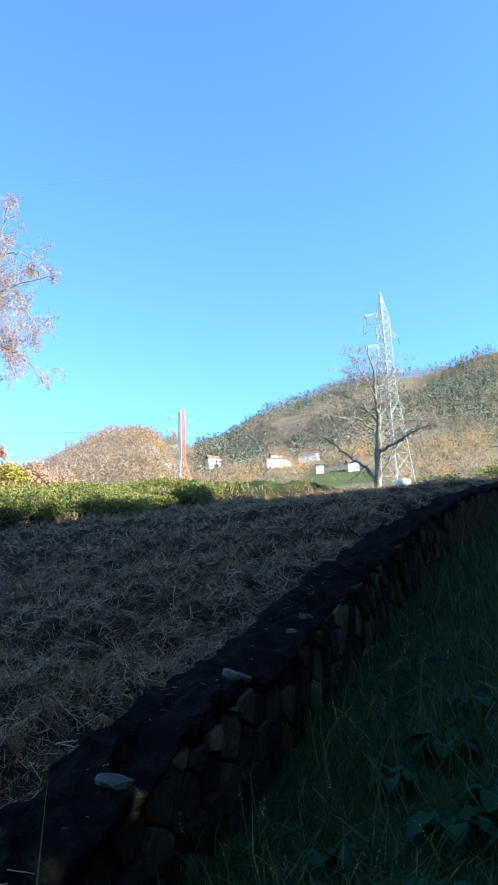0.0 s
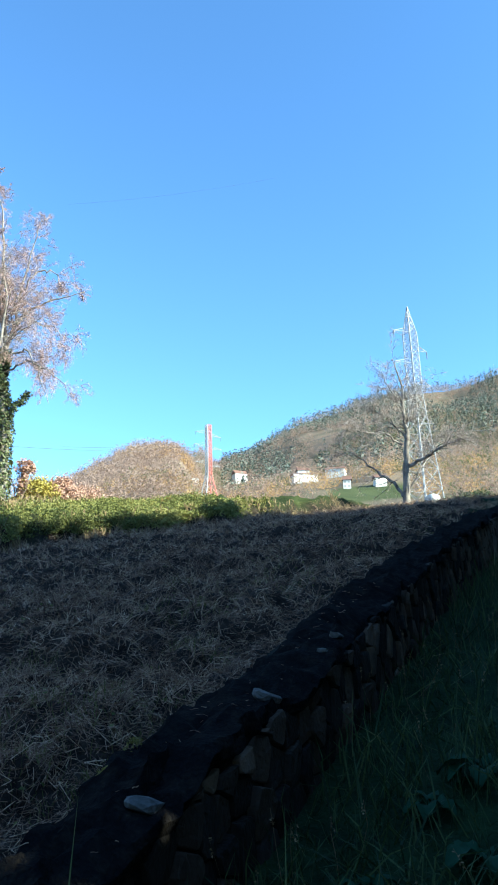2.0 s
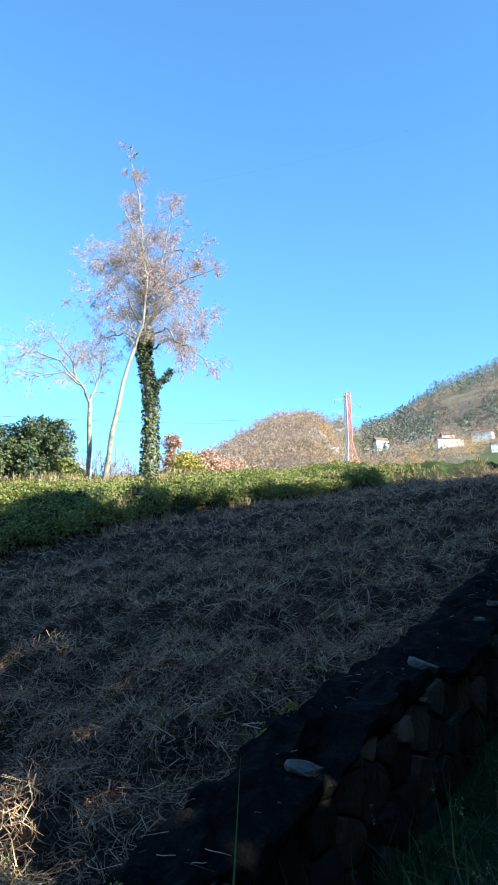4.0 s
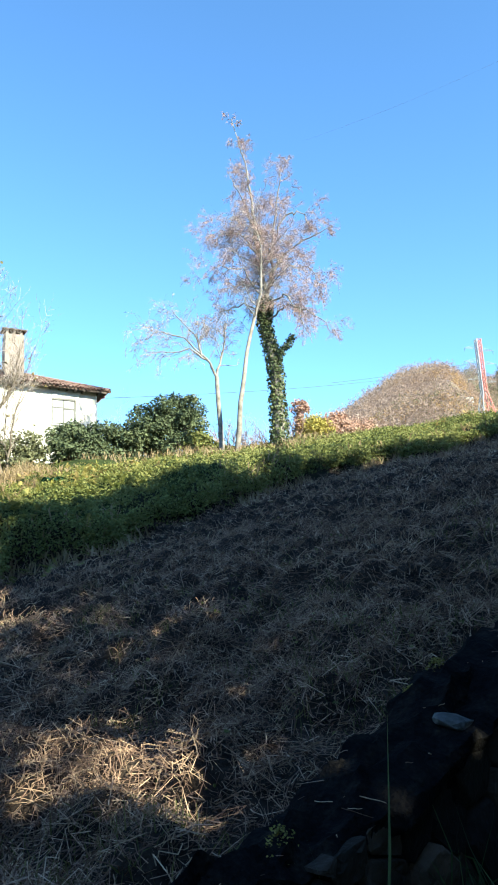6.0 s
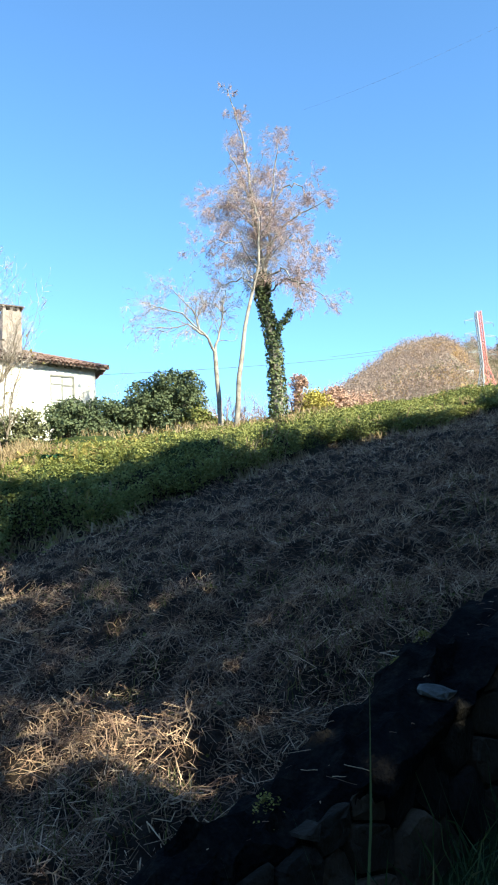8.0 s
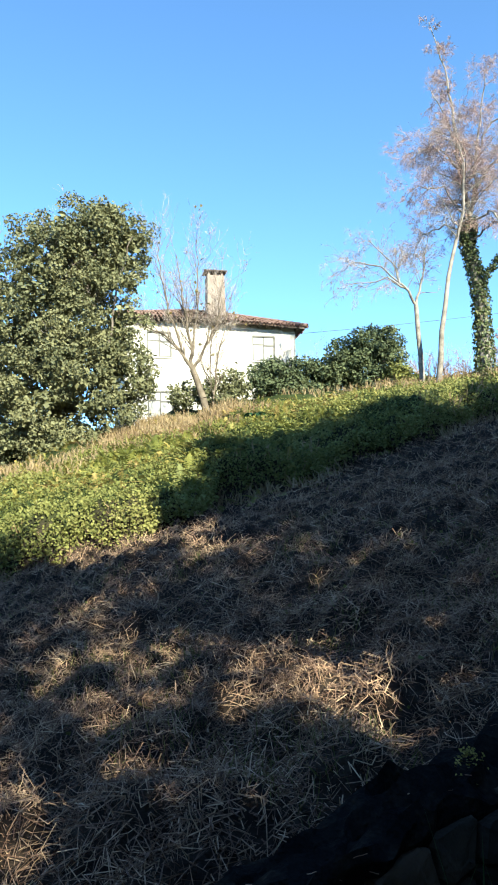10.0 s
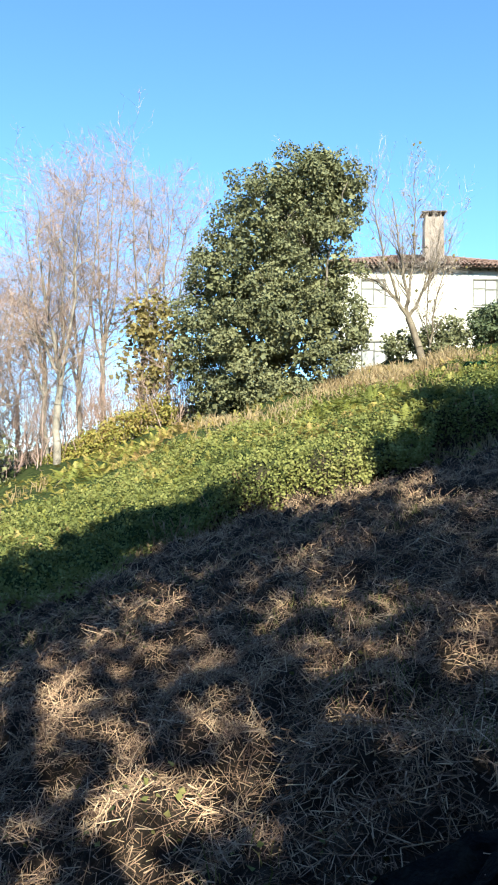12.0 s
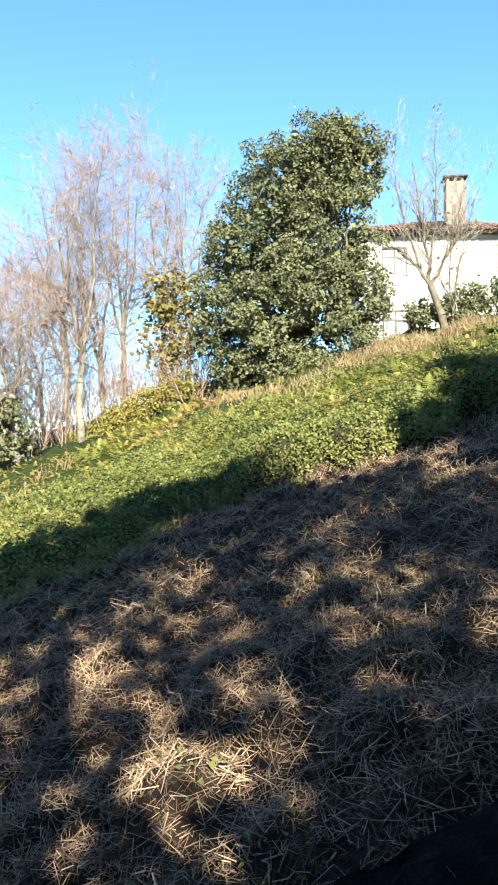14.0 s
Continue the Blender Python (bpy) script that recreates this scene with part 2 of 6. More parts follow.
BROWN_TWIG = material("brown_winter_twig", [(0.1, (0.32, 0.205, 0.155)), (0.6, (0.5, 0.345, 0.275)), (1.0, (0.6, 0.455, 0.385))], 0.8, 2, 30, 0, source="island", spec=0.15, k=0.62)
PALE_TWIG = material("pale_winter_twig", [(0.1, (0.26, 0.2, 0.17)), (0.6, (0.44, 0.36, 0.31)), (1.0, (0.56, 0.49, 0.43))], 0.8, 2, 30, 0, source="island", k=0.72)
RENDER = material("stained_cream_render", [(0.05, (0.36, 0.29, 0.21)), (0.3, (0.54, 0.48, 0.39)), (0.5, (0.66, 0.61, 0.53)), (1.0, (0.74, 0.7, 0.62))], 0.9, 0.8, 14, 0.4, k=0.85)
WHITE = material("white_render", [(0.1, (0.68, 0.65, 0.6)), (0.7, (0.8, 0.79, 0.76))], 0.9, 0.3, 3, 0, k=0.8)
SHUTTER = material("pale_shutter_paint", [(0.1, (0.4, 0.38, 0.35)), (0.7, (0.52, 0.5, 0.47))], 0.7, 2, 20, 0.1, k=0.75)
TAN_BARK = material("tan_bark", [(0.15, (0.09, 0.068, 0.048)), (0.5, (0.2, 0.155, 0.112)), (0.95, (0.33, 0.265, 0.2))], 0.85, 4, 30, 0.4, k=0.68)
CHIMNEY = material("chimney_render", [(0.1, (0.2, 0.15, 0.12)), (0.5, (0.35, 0.275, 0.23)), (1.0, (0.49, 0.40, 0.345))], 0.9, 3, 25, 0.5, k=0.68)
TILE = material("old_clay_tile", [(0.1, (0.15, 0.08, 0.062)), (0.5, (0.25, 0.145, 0.11)), (0.85, (0.33, 0.215, 0.165)), (1.0, (0.38, 0.3, 0.235))], 0.85, 1.5, 15, 0.3, source="island", k=0.68)
DARK_WOOD = material("weathered_dark_timber", [(0.1, (0.03, 0.022, 0.018)), (0.7, (0.1, 0.075, 0.06))], 0.8, 3, 25, 0.3)
GREY_WOOD = material("greyed_window_timber", [(0.1, (0.10, 0.09, 0.08)), (0.7, (0.2, 0.185, 0.165))], 0.7, 3, 25, 0.2, k=0.8)
STEEL = material("galvanised_steel", [(0.1, (0.3, 0.3, 0.31)), (0.9, (0.46, 0.46, 0.47))], 0.5, 1, 8, 0, metal=0.4, k=0.75)
RED_STEEL = material("red_painted_steel", [(0.1, (0.42, 0.12, 0.1)), (0.9, (0.62, 0.22, 0.18))], 0.55, 1, 8, 0, k=0.9)
CABLE = material("dark_cable", [(0.2, (0.05, 0.05, 0.055)), (0.8, (0.09, 0.09, 0.095))], 0.5, 1, 8, 0)
GLASSY = bpy.data.materials.new("window_glass")
GLASSY.use_nodes = True
GLASSY.node_tree.nodes["Principled BSDF"].inputs["Base Color"].default_value = (0.05, 0.055, 0.06, 1)
GLASSY.node_tree.nodes["Principled BSDF"].inputs["Roughness"].default_value = 0.08

# ---- the ground: one sheet from underfoot to the ridges ----
WALL_BACK, WALL_FRONT = 1.63, 1.27


def wall_front(s):
    """The wall's face swings out from the field as it climbs."""
    return np.interp(s, [0.5, 1.4, 2.2, 3.1, 4.3, 8.0], [1.41, 1.38, 1.30, 1.22, 1.16, 1.14])


RIDGE_AZ = [-180, -90, -45, -20.7, -14.3, -9.7, -6.4, -2.0, 1.9, 5.2, 9.0, 11.7, 16.7, 20.0, 26.0, 40.0, 180]
RIDGE_UP = [0.0, 0.12, 0.30, 0.365, 0.35, 0.358, 0.346, 0.326, 0.287, 0.272, 0.292, 0.288, 0.238, 0.21, 0.13, 0.05, 0.0]


def wall_top(s):
    return EYE - 1.09 + 0.29 * s - 0.0024 * s * s


EDGE_S = [-9, -1.4, -0.3, 0.4, 1.2, 2.2, 3.2, 4.4, 5.0, 5.8, 7.3, 8.9, 11.6, 13.7, 16, 18.6, 21.5, 30]
EDGE_W = [8.0, 8.4, 9.2, 10.2, 11.2, 10.9, 10.9, 10.3, 10.5, 11.5, 11.3, 11.5, 12.2, 12.9, 12.5, 12.2, 11.6, 11.6]


def green_edge(s):
    """Where the stubble ends and the creeper begins, in metres from the wall's line."""
    s = np.asarray(s, float)
    return np.interp(s, EDGE_S, EDGE_W) + 0.9 * (wave(s, s * 0 + 3.3, 0.9) - 0.5) + 0.4 * (wave(s, s * 0 + 8.3, 0.33) - 0.5)


def field_level(s, w):
    side = np.log1p(np.exp(np.clip((w - 11.5) / 1.5, -30, 30))) * 1.5
    return EYE - 1.40 + 0.29 * s - 0.0018 * s * s + 0.145 * side


def path_level(s):
    return EYE - 1.45 + 0.24 * s - 0.0010 * s * s


def domes(x, y, cell):
    """Close-set rounded cushions, 0 to 1."""
    i, j = np.floor(x / cell), np.floor(y / cell)
    best = np.zeros(np.broadcast(x, y).shape)
    for di in (-1, 0, 1):
        for dj in (-1, 0, 1):
            a, b = (i + di).astype(int), (j + dj).astype(int)
            cx, cy = (a + 0.1 + 0.8 * LATTICE[a % 64, b % 64]) * cell, (b + 0.1 + 0.8 * LATTICE[(a + 23) % 64, (b + 11) % 64]) * cell
            size = 0.55 + 0.6 * LATTICE[(a + 5) % 64, (b + 47) % 64]
            best = np.maximum(best, size * np.sqrt(np.clip(1 - ((x - cx) ** 2 + (y - cy) ** 2) / (0.85 * cell * size) ** 2, 0, 1)))
    return best


def creeper_height(x, y):
    """The bank's creeper lies in deep rolling cushions with a steep, ragged front."""
    s, w = sw_of(x, y)
    d = w - green_edge(s)
    lumps = 0.20 + 0.30 * wave(x + 9, y, 1.9) + 0.42 * domes(x, y, 1.45) + 0.17 * domes(x + 3, y + 1, 0.5) + 0.07 * wave(x + 2, y, 0.21)
    front = 0.4 + 1.3 * smooth((2.4 - s) / 1.8)
    deep = 0.48 + 0.44 * smooth((s - 0.8) / 1.6) + 0.12 * smooth((s - 4) / 2) - 0.36 * smooth((s - 12) / 8)
    return smooth((d + 0.1) / front) * lumps * deep * smooth((36 - np.hypot(x, y)) / 6)


CROWN = 0.44


def crown_of(i, j):
    """Centre and size of the cut bramble crown in one square of the field."""
    a, b = i.astype(int), j.astype(int)
    return (i + 0.12 + 0.76 * LATTICE[a % 64, b % 64]) * CROWN, (j + 0.12 + 0.76 * LATTICE[(a + 17) % 64, (b + 29) % 64]) * CROWN, 0.65 + 0.6 * LATTICE[(a + 41) % 64, (b + 7) % 64]


def tussocks(x, y):
    """The heaped crowns of the cut brambles."""
    x, y = np.asarray(x, float), np.asarray(y, float)
    i, j = np.floor(x / CROWN), np.floor(y / CROWN)
    best = np.zeros(np.broadcast(x, y).shape)
    for di in (-1, 0, 1):
        for dj in (-1, 0, 1):
            cx, cy, size = crown_of(i + di, j + dj)
            best = np.maximum(best, 0.17 * size * smooth(1.15 - np.hypot(x - cx, y - cy) / (0.25 * size)))
    return best + 0.05 * wave(x, y, 0.2)


def ground_level(x, y):
    x, y = np.asarray(x, float), np.asarray(y, float)
    s, w = sw_of(x, y)
    r, az = np.hypot(x, y), np.degrees(np.arctan2(-x, y))
    sn, wn_ = np.clip(s, -25, 60), np.clip(w, -30, 45)
    near = np.where(w > (WALL_BACK + WALL_FRONT) / 2, field_level(sn, wn_), path_level(sn) + 0.03 * np.clip(-wn_, 0, 20))
    near = near + 0.10 * (wave(x, y, 0.9) - 0.5) + 0.14 * (wave(x + 5, y + 3, 2.3) - 0.5) * (np.abs(w - 1.4) > 0.6)
    near = near + np.where(w > 5, creeper_height(x, y), 0)
    near = near + np.where((w > WALL_BACK) & (w < 16), tussocks(x, y) * smooth((w - WALL_BACK - 0.05) / 0.7), 0)
    up = np.interp(az, RIDGE_AZ, RIDGE_UP)
    ridge = 1100 - 600 * smooth((az - 4.5) / 3.5)
    t = np.clip((r - 230) / (ridge - 230), 0, 1)
    low = np.minimum(0.12, up * 0.6)
    ratio = low + (up - low) * t ** 0.42
    far = EYE + np.minimum(r, ridge) * ratio - 0.35 * np.clip(r - ridge, 0, 500)
    far = far + smooth((r - 120) / 200) * ((wave(x, y, 60) - 0.5) * 10 + (wave(x, y, 170) - 0.5) * 22)
    k = smooth((r - 33) / 34)
    return near * (1 - k) + far * k


def ground_mesh():
    rings = np.r_[np.linspace(0.0, 1.5, 12)[1:], np.linspace(1.5, 7, 92)[1:], np.linspace(7, 18, 90)[1:], np.linspace(18, 40, 44)[1:], np.geomspace(41, 3000, 90)]
    fine = np.radians(np.r_[np.arange(-30, 90, 0.45), np.arange(90, 330, 3.0)])
    R, A = np.meshgrid(rings, fine, indexing="ij")
    X, Y = -R * np.sin(A), R * np.cos(A)
    v = np.stack([X, Y, ground_level(X, Y)], -1).reshape(-1, 3)
    n, m = len(rings), len(fine)
    i, j = np.meshgrid(np.arange(n - 1), np.arange(m), indexing="ij")
    a, b = i * m + j, i * m + (j + 1) % m
    quads = np.stack([a, a + m, b + m, b], -1).reshape(-1, 4)
    mid = len(v)
    v = np.concatenate([v, [[0, 0, float(ground_level(0, 0))]]])
    k = np.arange(m)
    tris = np.stack([np.full(m, mid), k, (k + 1) % m], 1)
    s, w = sw_of(v[:, 0], v[:, 1])
    # Green starts past the edge: dark litter colour stands for the hollow's shade.
    return mesh_of("ground", v, [quads, tris], True, smooth((w - green_edge(s)) / 0.4 - 0.1))


def ground_material():
    """Litter in the field, turf on the path, creeper floor and far hillside, by where the land lies."""
    m = bpy.data.materials.new("ground_cover")
    m.use_nodes = True
    nt = m.node_tree
    nodes, links = nt.nodes, nt.links
    bsdf = nodes["Principled BSDF"]
    bsdf.inputs["Roughness"].default_value = 0.95
    bsdf.inputs["Specular IOR Level"].default_value = 0.05
    geo = nodes.new("ShaderNodeNewGeometry")

    def noise_of(scale, detail=4.0):
        n = nodes.new("ShaderNodeTexNoise")
        n.inputs["Scale"].default_value, n.inputs["Detail"].default_value = scale, detail
        links.new(geo.outputs["Position"], n.inputs["Vector"])
        return n.outputs["Fac"]

    def ramp_of(fac, stops):
        cr = nodes.new("ShaderNodeValToRGB")
        el = cr.color_ramp.elements
        while len(el) < len(stops):
            el.new(0.5)
        for k, (p, c) in enumerate(stops):
            el[k].position, el[k].color = p, (*c, 1)
        links.new(fac, cr.inputs["Fac"])
        return cr.outputs["Color"]

    def dot(vec):
        d = nodes.new("ShaderNodeVectorMath")
        d.operation = "DOT_PRODUCT"
        links.new(geo.outputs["Position"], d.inputs[0])
        d.inputs[1].default_value = vec
        return d.outputs["Value"]

    def step(value, lo, hi):
        mr = nodes.new("ShaderNodeMapRange")
        links.new(value, mr.inputs["Value"])
        mr.inputs["From Min"].default_value, mr.inputs["From Max"].default_value = lo, hi
        return mr.outputs["Result"]

    def mix(fac, a, b):
        mx = nodes.new("ShaderNodeMix")
        mx.data_type = "RGBA"
        links.new(fac, mx.inputs["Factor"])
        links.new(a, mx.inputs[6])
        links.new(b, mx.inputs[7])
        return mx.outputs[2]

    w = dot((-UY, UX, 0))
    flat = nodes.new("ShaderNodeVectorMath")
    flat.operation = "LENGTH"
    links.new(geo.outputs["Position"], flat.inputs[0])
    r = flat.outputs["Value"]
    # Litter and creeper floor colours hold the shade between stalks and leaves.
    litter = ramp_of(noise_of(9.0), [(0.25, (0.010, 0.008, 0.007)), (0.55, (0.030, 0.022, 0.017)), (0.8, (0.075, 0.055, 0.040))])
    turf = ramp_of(noise_of(5.0), [(0.3, (0.010, 0.018, 0.009)), (0.7, (0.026, 0.044, 0.017))])
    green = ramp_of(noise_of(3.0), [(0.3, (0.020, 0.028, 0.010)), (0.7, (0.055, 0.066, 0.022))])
    hill = ramp_of(noise_of(0.02, 8.0), [(0.3, (0.075, 0.075, 0.05)), (0.5, (0.14, 0.112, 0.08)), (0.7, (0.2, 0.15, 0.108))])
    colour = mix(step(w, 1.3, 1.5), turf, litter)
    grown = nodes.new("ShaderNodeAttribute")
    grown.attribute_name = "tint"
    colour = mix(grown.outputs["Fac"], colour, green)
    colour = mix(step(r, 40, 80), colour, hill)
    meadow = ramp_of(noise_of(0.15), [(0.3, (0.045, 0.055, 0.025)), (0.7, (0.07, 0.08, 0.036))])
    ahead, across = dot((math.sin(radians(7.5)), math.cos(radians(7.5)), 0)), dot((math.cos(radians(7.5)), -math.sin(radians(7.5)), 0))

    def times(a, b):
        mu = nodes.new("ShaderNodeMath")
        mu.operation = "MULTIPLY"
        links.new(a, mu.inputs[0])
        links.new(b, mu.inputs[1])
        return mu.outputs[0]

    lawn = times(times(step(ahead, 262, 270), step(ahead, 338, 326)), times(step(across, -19, -15), step(across, 20, 16)))
    colour = mix(lawn, colour, meadow)
    links.new(colour, bsdf.inputs["Base Color"])
    bp = nodes.new("ShaderNodeBump")
    bp.inputs["Strength"].default_value, bp.inputs["Distance"].default_value = 0.8, 0.04
    links.new(noise_of(30.0), bp.inputs["Height"])
    links.new(bp.outputs["Normal"], bsdf.inputs["Normal"])
    return m


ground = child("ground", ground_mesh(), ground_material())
tagged(ground, "sloping hillside of soil, turf and litter rising to wooded ridges", "ground", kind="structure")

# ---- trees ----
def grow(out, p, d, length, radius, spec, level=0):
    """Segments of a branch and all that grows from it, sorted by level into out."""
    steps, wander, pull, kids, spread, shrink, thin, start = spec[level]
    step = length / steps
    p, d = np.array(p, float), unit(np.array(d, float))
    for k in range(steps):
        d = unit(d + rng.normal(size=3) * wander + np.array([0, 0, pull]))
        q = p + d * step
        r0, r1 = radius * (1 - 0.75 * k / steps), radius * (1 - 0.75 * (k + 1) / steps)
        out[level].append((*p, *q, r0, r1))
        p = q
        if level + 1 < len(spec) and (k + 1) / steps > start:
            for _ in range(rng.poisson(kids / (steps * (1 - start) + 1e-6))):
                away = unit(np.cross(d, rng.normal(size=3)))
                c = radians(spread * rng.uniform(0.6, 1.3))
                grow(out, p - d * step * rng.random(), d * math.cos(c) + away * math.sin(c), length * shrink * rng.uniform(0.6, 1.25) * (1.1 - 0.5 * k / steps), max(r1 * thin, 0.006), spec, level + 1)
    return out


def stem(points, r0, r1, wobble=0.0, per=3):
    """Segments of a tapered stem through hand-set points."""
    pts = np.array(points, float)
    t = np.linspace(0, len(pts) - 1, (len(pts) - 1) * per + 1)
    path = np.stack([np.interp(t, np.arange(len(pts)), pts[:, k]) for k in range(3)], 1)
    path[1:-1] += rng.normal(size=(len(path) - 2, 3)) * wobble
    rad = np.linspace(r0, r1, len(path))
    return [(*a, *b, u, v) for a, b, u, v in zip(path[:-1], path[1:], rad[:-1], rad[1:])]


def down(p):
    """A place let down onto the ground."""
    return np.array((p[0], p[1], float(ground_level(p[0], p[1])) - 0.05))


def finish_tree(tree, trunk, arms, levels, bark, twig, trunk_sides=8):
    """Trunk and main limbs one by one, the growth on them joined."""
    tube_part("trunk", trunk, bark, tree, trunk_sides)
    for a in arms:
        tube_part("limb", a, bark, tree, 6)
    for name, lv, mat, sides in (("branch_growth", levels[0], bark, 4), ("branchlet_growth", levels[1] if len(levels) > 1 else [], twig, 2), ("twig_growth", [q for v in levels[2:] for q in v], twig, 2)):
        if lv:
            tagged(tube_part(name, lv, mat, tree, sides), kind="stuff")


def along(segs, t):
    """The place and heading at a share t of a stem's segments."""
    k = min(int(t * len(segs)), len(segs) - 1)
    a, b = np.array(segs[k][:3]), np.array(segs[k][3:6])
    return a + (b - a) * rng.random(), unit(b - a), segs[k][6]


def sprout(levels, segs, count, lo, hi, length, spread, spec, lift=0.0, thin=0.4):
    for _ in range(count):
        t = rng.uniform(lo, hi)
        p, d, r = along(segs, t)
        away = unit(np.cross(d, rng.normal(size=3)))
        c = radians(spread * rng.uniform(0.7, 1.3))
        grow(levels, p, d * math.cos(c) + away * math.sin(c) + np.array([0, 0, lift]), length * rng.uniform(0.6, 1.2), min(max(r * thin, 0.008), 0.01 + 0.012 * length), spec, 0)


def crown(lumps, count, shell=0.45):
    """Leaf places over ellipsoids (centre and half-axes), thickest towards their skins; and the way out."""
    vol = np.array([l[3] * l[4] + l[4] * l[5] + l[3] * l[5] for l in lumps])
    pick = rng.choice(len(lumps), count, p=vol / vol.sum())
    L = np.array(lumps)[pick]
    d = unit(rng.normal(size=(count, 3)))
    rad = 1 - shell * rng.random(count) ** 1.6
    return L[:, :3] + d * L[:, 3:6] * rad[:, None], d, pick


def clump_lumps(envelope, count, size):
    """Small leaf clumps over the skin of a few large ellipsoids."""
    p, d, _ = crown(envelope, count, 0.35)
    k = size * rng.uniform(0.55, 1.25, count)
    return np.concatenate([p, np.stack([k, k, k * 0.75], 1)], 1)


def cloud_part(name, envelope, clumps, clump_size, count, leaf, mat, parent, label="", **more):
    lumps = clump_lumps(envelope, clumps, clump_size)
    p, d, pick = crown(lumps, count, 0.6)
    shade = rng.random(len(lumps))[pick] * 0.6 + rng.random(count) * 0.4
    return tagged(leaf_part(name, p, leaf * rng.uniform(0.6, 1.3, count), mat, parent, label, out=d, tint=shade, folded=True, **more), kind="stuff")


def ivy_tree():
    base = down(at(22.1, 11.3, 28))
    t = thing("ivy_tree", base, "tall bare winter tree with ivy round its lower trunk", "tree")
    fork = at(22.5, 23.0, 28)
    trunk = stem([base, at(22.0, 17.2, 28), at(22.7, 21.3, 28), fork], 0.27, 0.16, 0.02, 3) + stem([fork, at(22.6, 24.7, 28), at(23.0, 27.3, 28), at(23.2, 30.2, 28.1), at(23.5, 33.3, 28.2), at(24.6, 36.3, 28.3)], 0.12, 0.012, 0.03, 4)
    second = stem([fork, at(21.9, 25, 28.2), at(21.7, 27.1, 28.3), at(20.9, 30.4, 28.4), at(20.3, 33.0, 28.4)], 0.085, 0.012, 0.03, 4)
    third = stem([at(22.95, 27.8, 28), at(23.9, 30.6, 27.6), at(25.2, 32.7, 27.5)], 0.05, 0.01, 0.03, 4)
    limb = stem([at(22.3, 23.6, 28), at(21.8, 25.1, 27.7), at(20.4, 26.7, 27.5), at(18.4, 27.5, 27.2), at(16.3, 28.1, 27.0)], 0.07, 0.012, 0.03, 4)
    low = stem([at(22.0, 18.0, 28), at(21.2, 19.2, 27.7), at(20.4, 20.1, 27.6)], 0.08, 0.03, 0.02, 3)
    spreads = [stem([at(*a, 28 + o * 0.2), at(*b, 28 + o * 0.6), at(*c, 28 + o), at(*e, 28 + o * 1.2)], 0.045, 0.01, 0.05, 4) for a, b, c, e, o in (
        ((22.8, 23.4), (24.4, 25.4), (26.2, 25.8), (27.8, 24.9), -0.8), ((22.4, 21.5), (20.6, 22.6), (18.6, 21.8), (16.8, 19.8), -0.6), ((22.0, 24.2), (20.2, 25.6), (18.6, 25.3), (17.9, 23.8), 0.9),
        ((22.7, 22.0), (24.4, 22.9), (26.2, 22.3), (27.3, 20.6), 0.6), ((22.9, 26.5), (24.4, 28.2), (25.8, 28.4), (26.8, 27.2), -0.3), ((21.6, 27.6), (20.2, 29.2), (18.9, 29.4), (18.2, 28.2), 0.2), ((22.2, 22.6), (21.0, 23.4), (19.8, 22.2), (18.8, 19.4), -1.5))]
    drop = [(6, 0.18, -0.02, 8, 50, 0.5, 0.55, 0.1), (4, 0.22, -0.07, 5, 45, 0.6, 0.6, 0.15), (3, 0.2, -0.16, 3, 40, 0.75, 0.7, 0.1), (3, 0.18, -0.24, 0, 0, 0, 0, 0)]
    levels = [[], [], [], []]
    for segs, n, size in ((trunk[9:17], 15, 2.2), (trunk[14:22], 16, 1.8), (trunk[21:27], 10, 1.0), (trunk[26:], 6, 0.55), (second[:10], 14, 1.9), (second[9:], 12, 1.1), (third, 10, 1.0), (limb, 9, 0.7), *[(q, 13, 1.2) for q in spreads]):
        sprout(levels, segs, n, 0.05, 0.97, size, 62, drop, 0.15, 0.3)
    finish_tree(t, trunk, [second, third, limb, low, *spreads], levels, BIRCH, TWIG)
    segs = trunk[:9] * 8 + low
    rows = np.array([segs[k] for k in rng.integers(0, len(segs), 4200)])
    u = rng.random((len(rows), 1))
    around = unit(rng.normal(size=(len(rows), 3)) * [1, 1, 0.3])
    place = rows[:, :3] * (1 - u) + rows[:, 3:6] * u + around * (rows[:, 6:7] + 0.02 + 0.1 * rng.random((len(rows), 1)))
    tagged(leaf_part("ivy", place, 0.11, IVY, t, "green and yellowing ivy leaves", out=around, folded=True), kind="stuff")


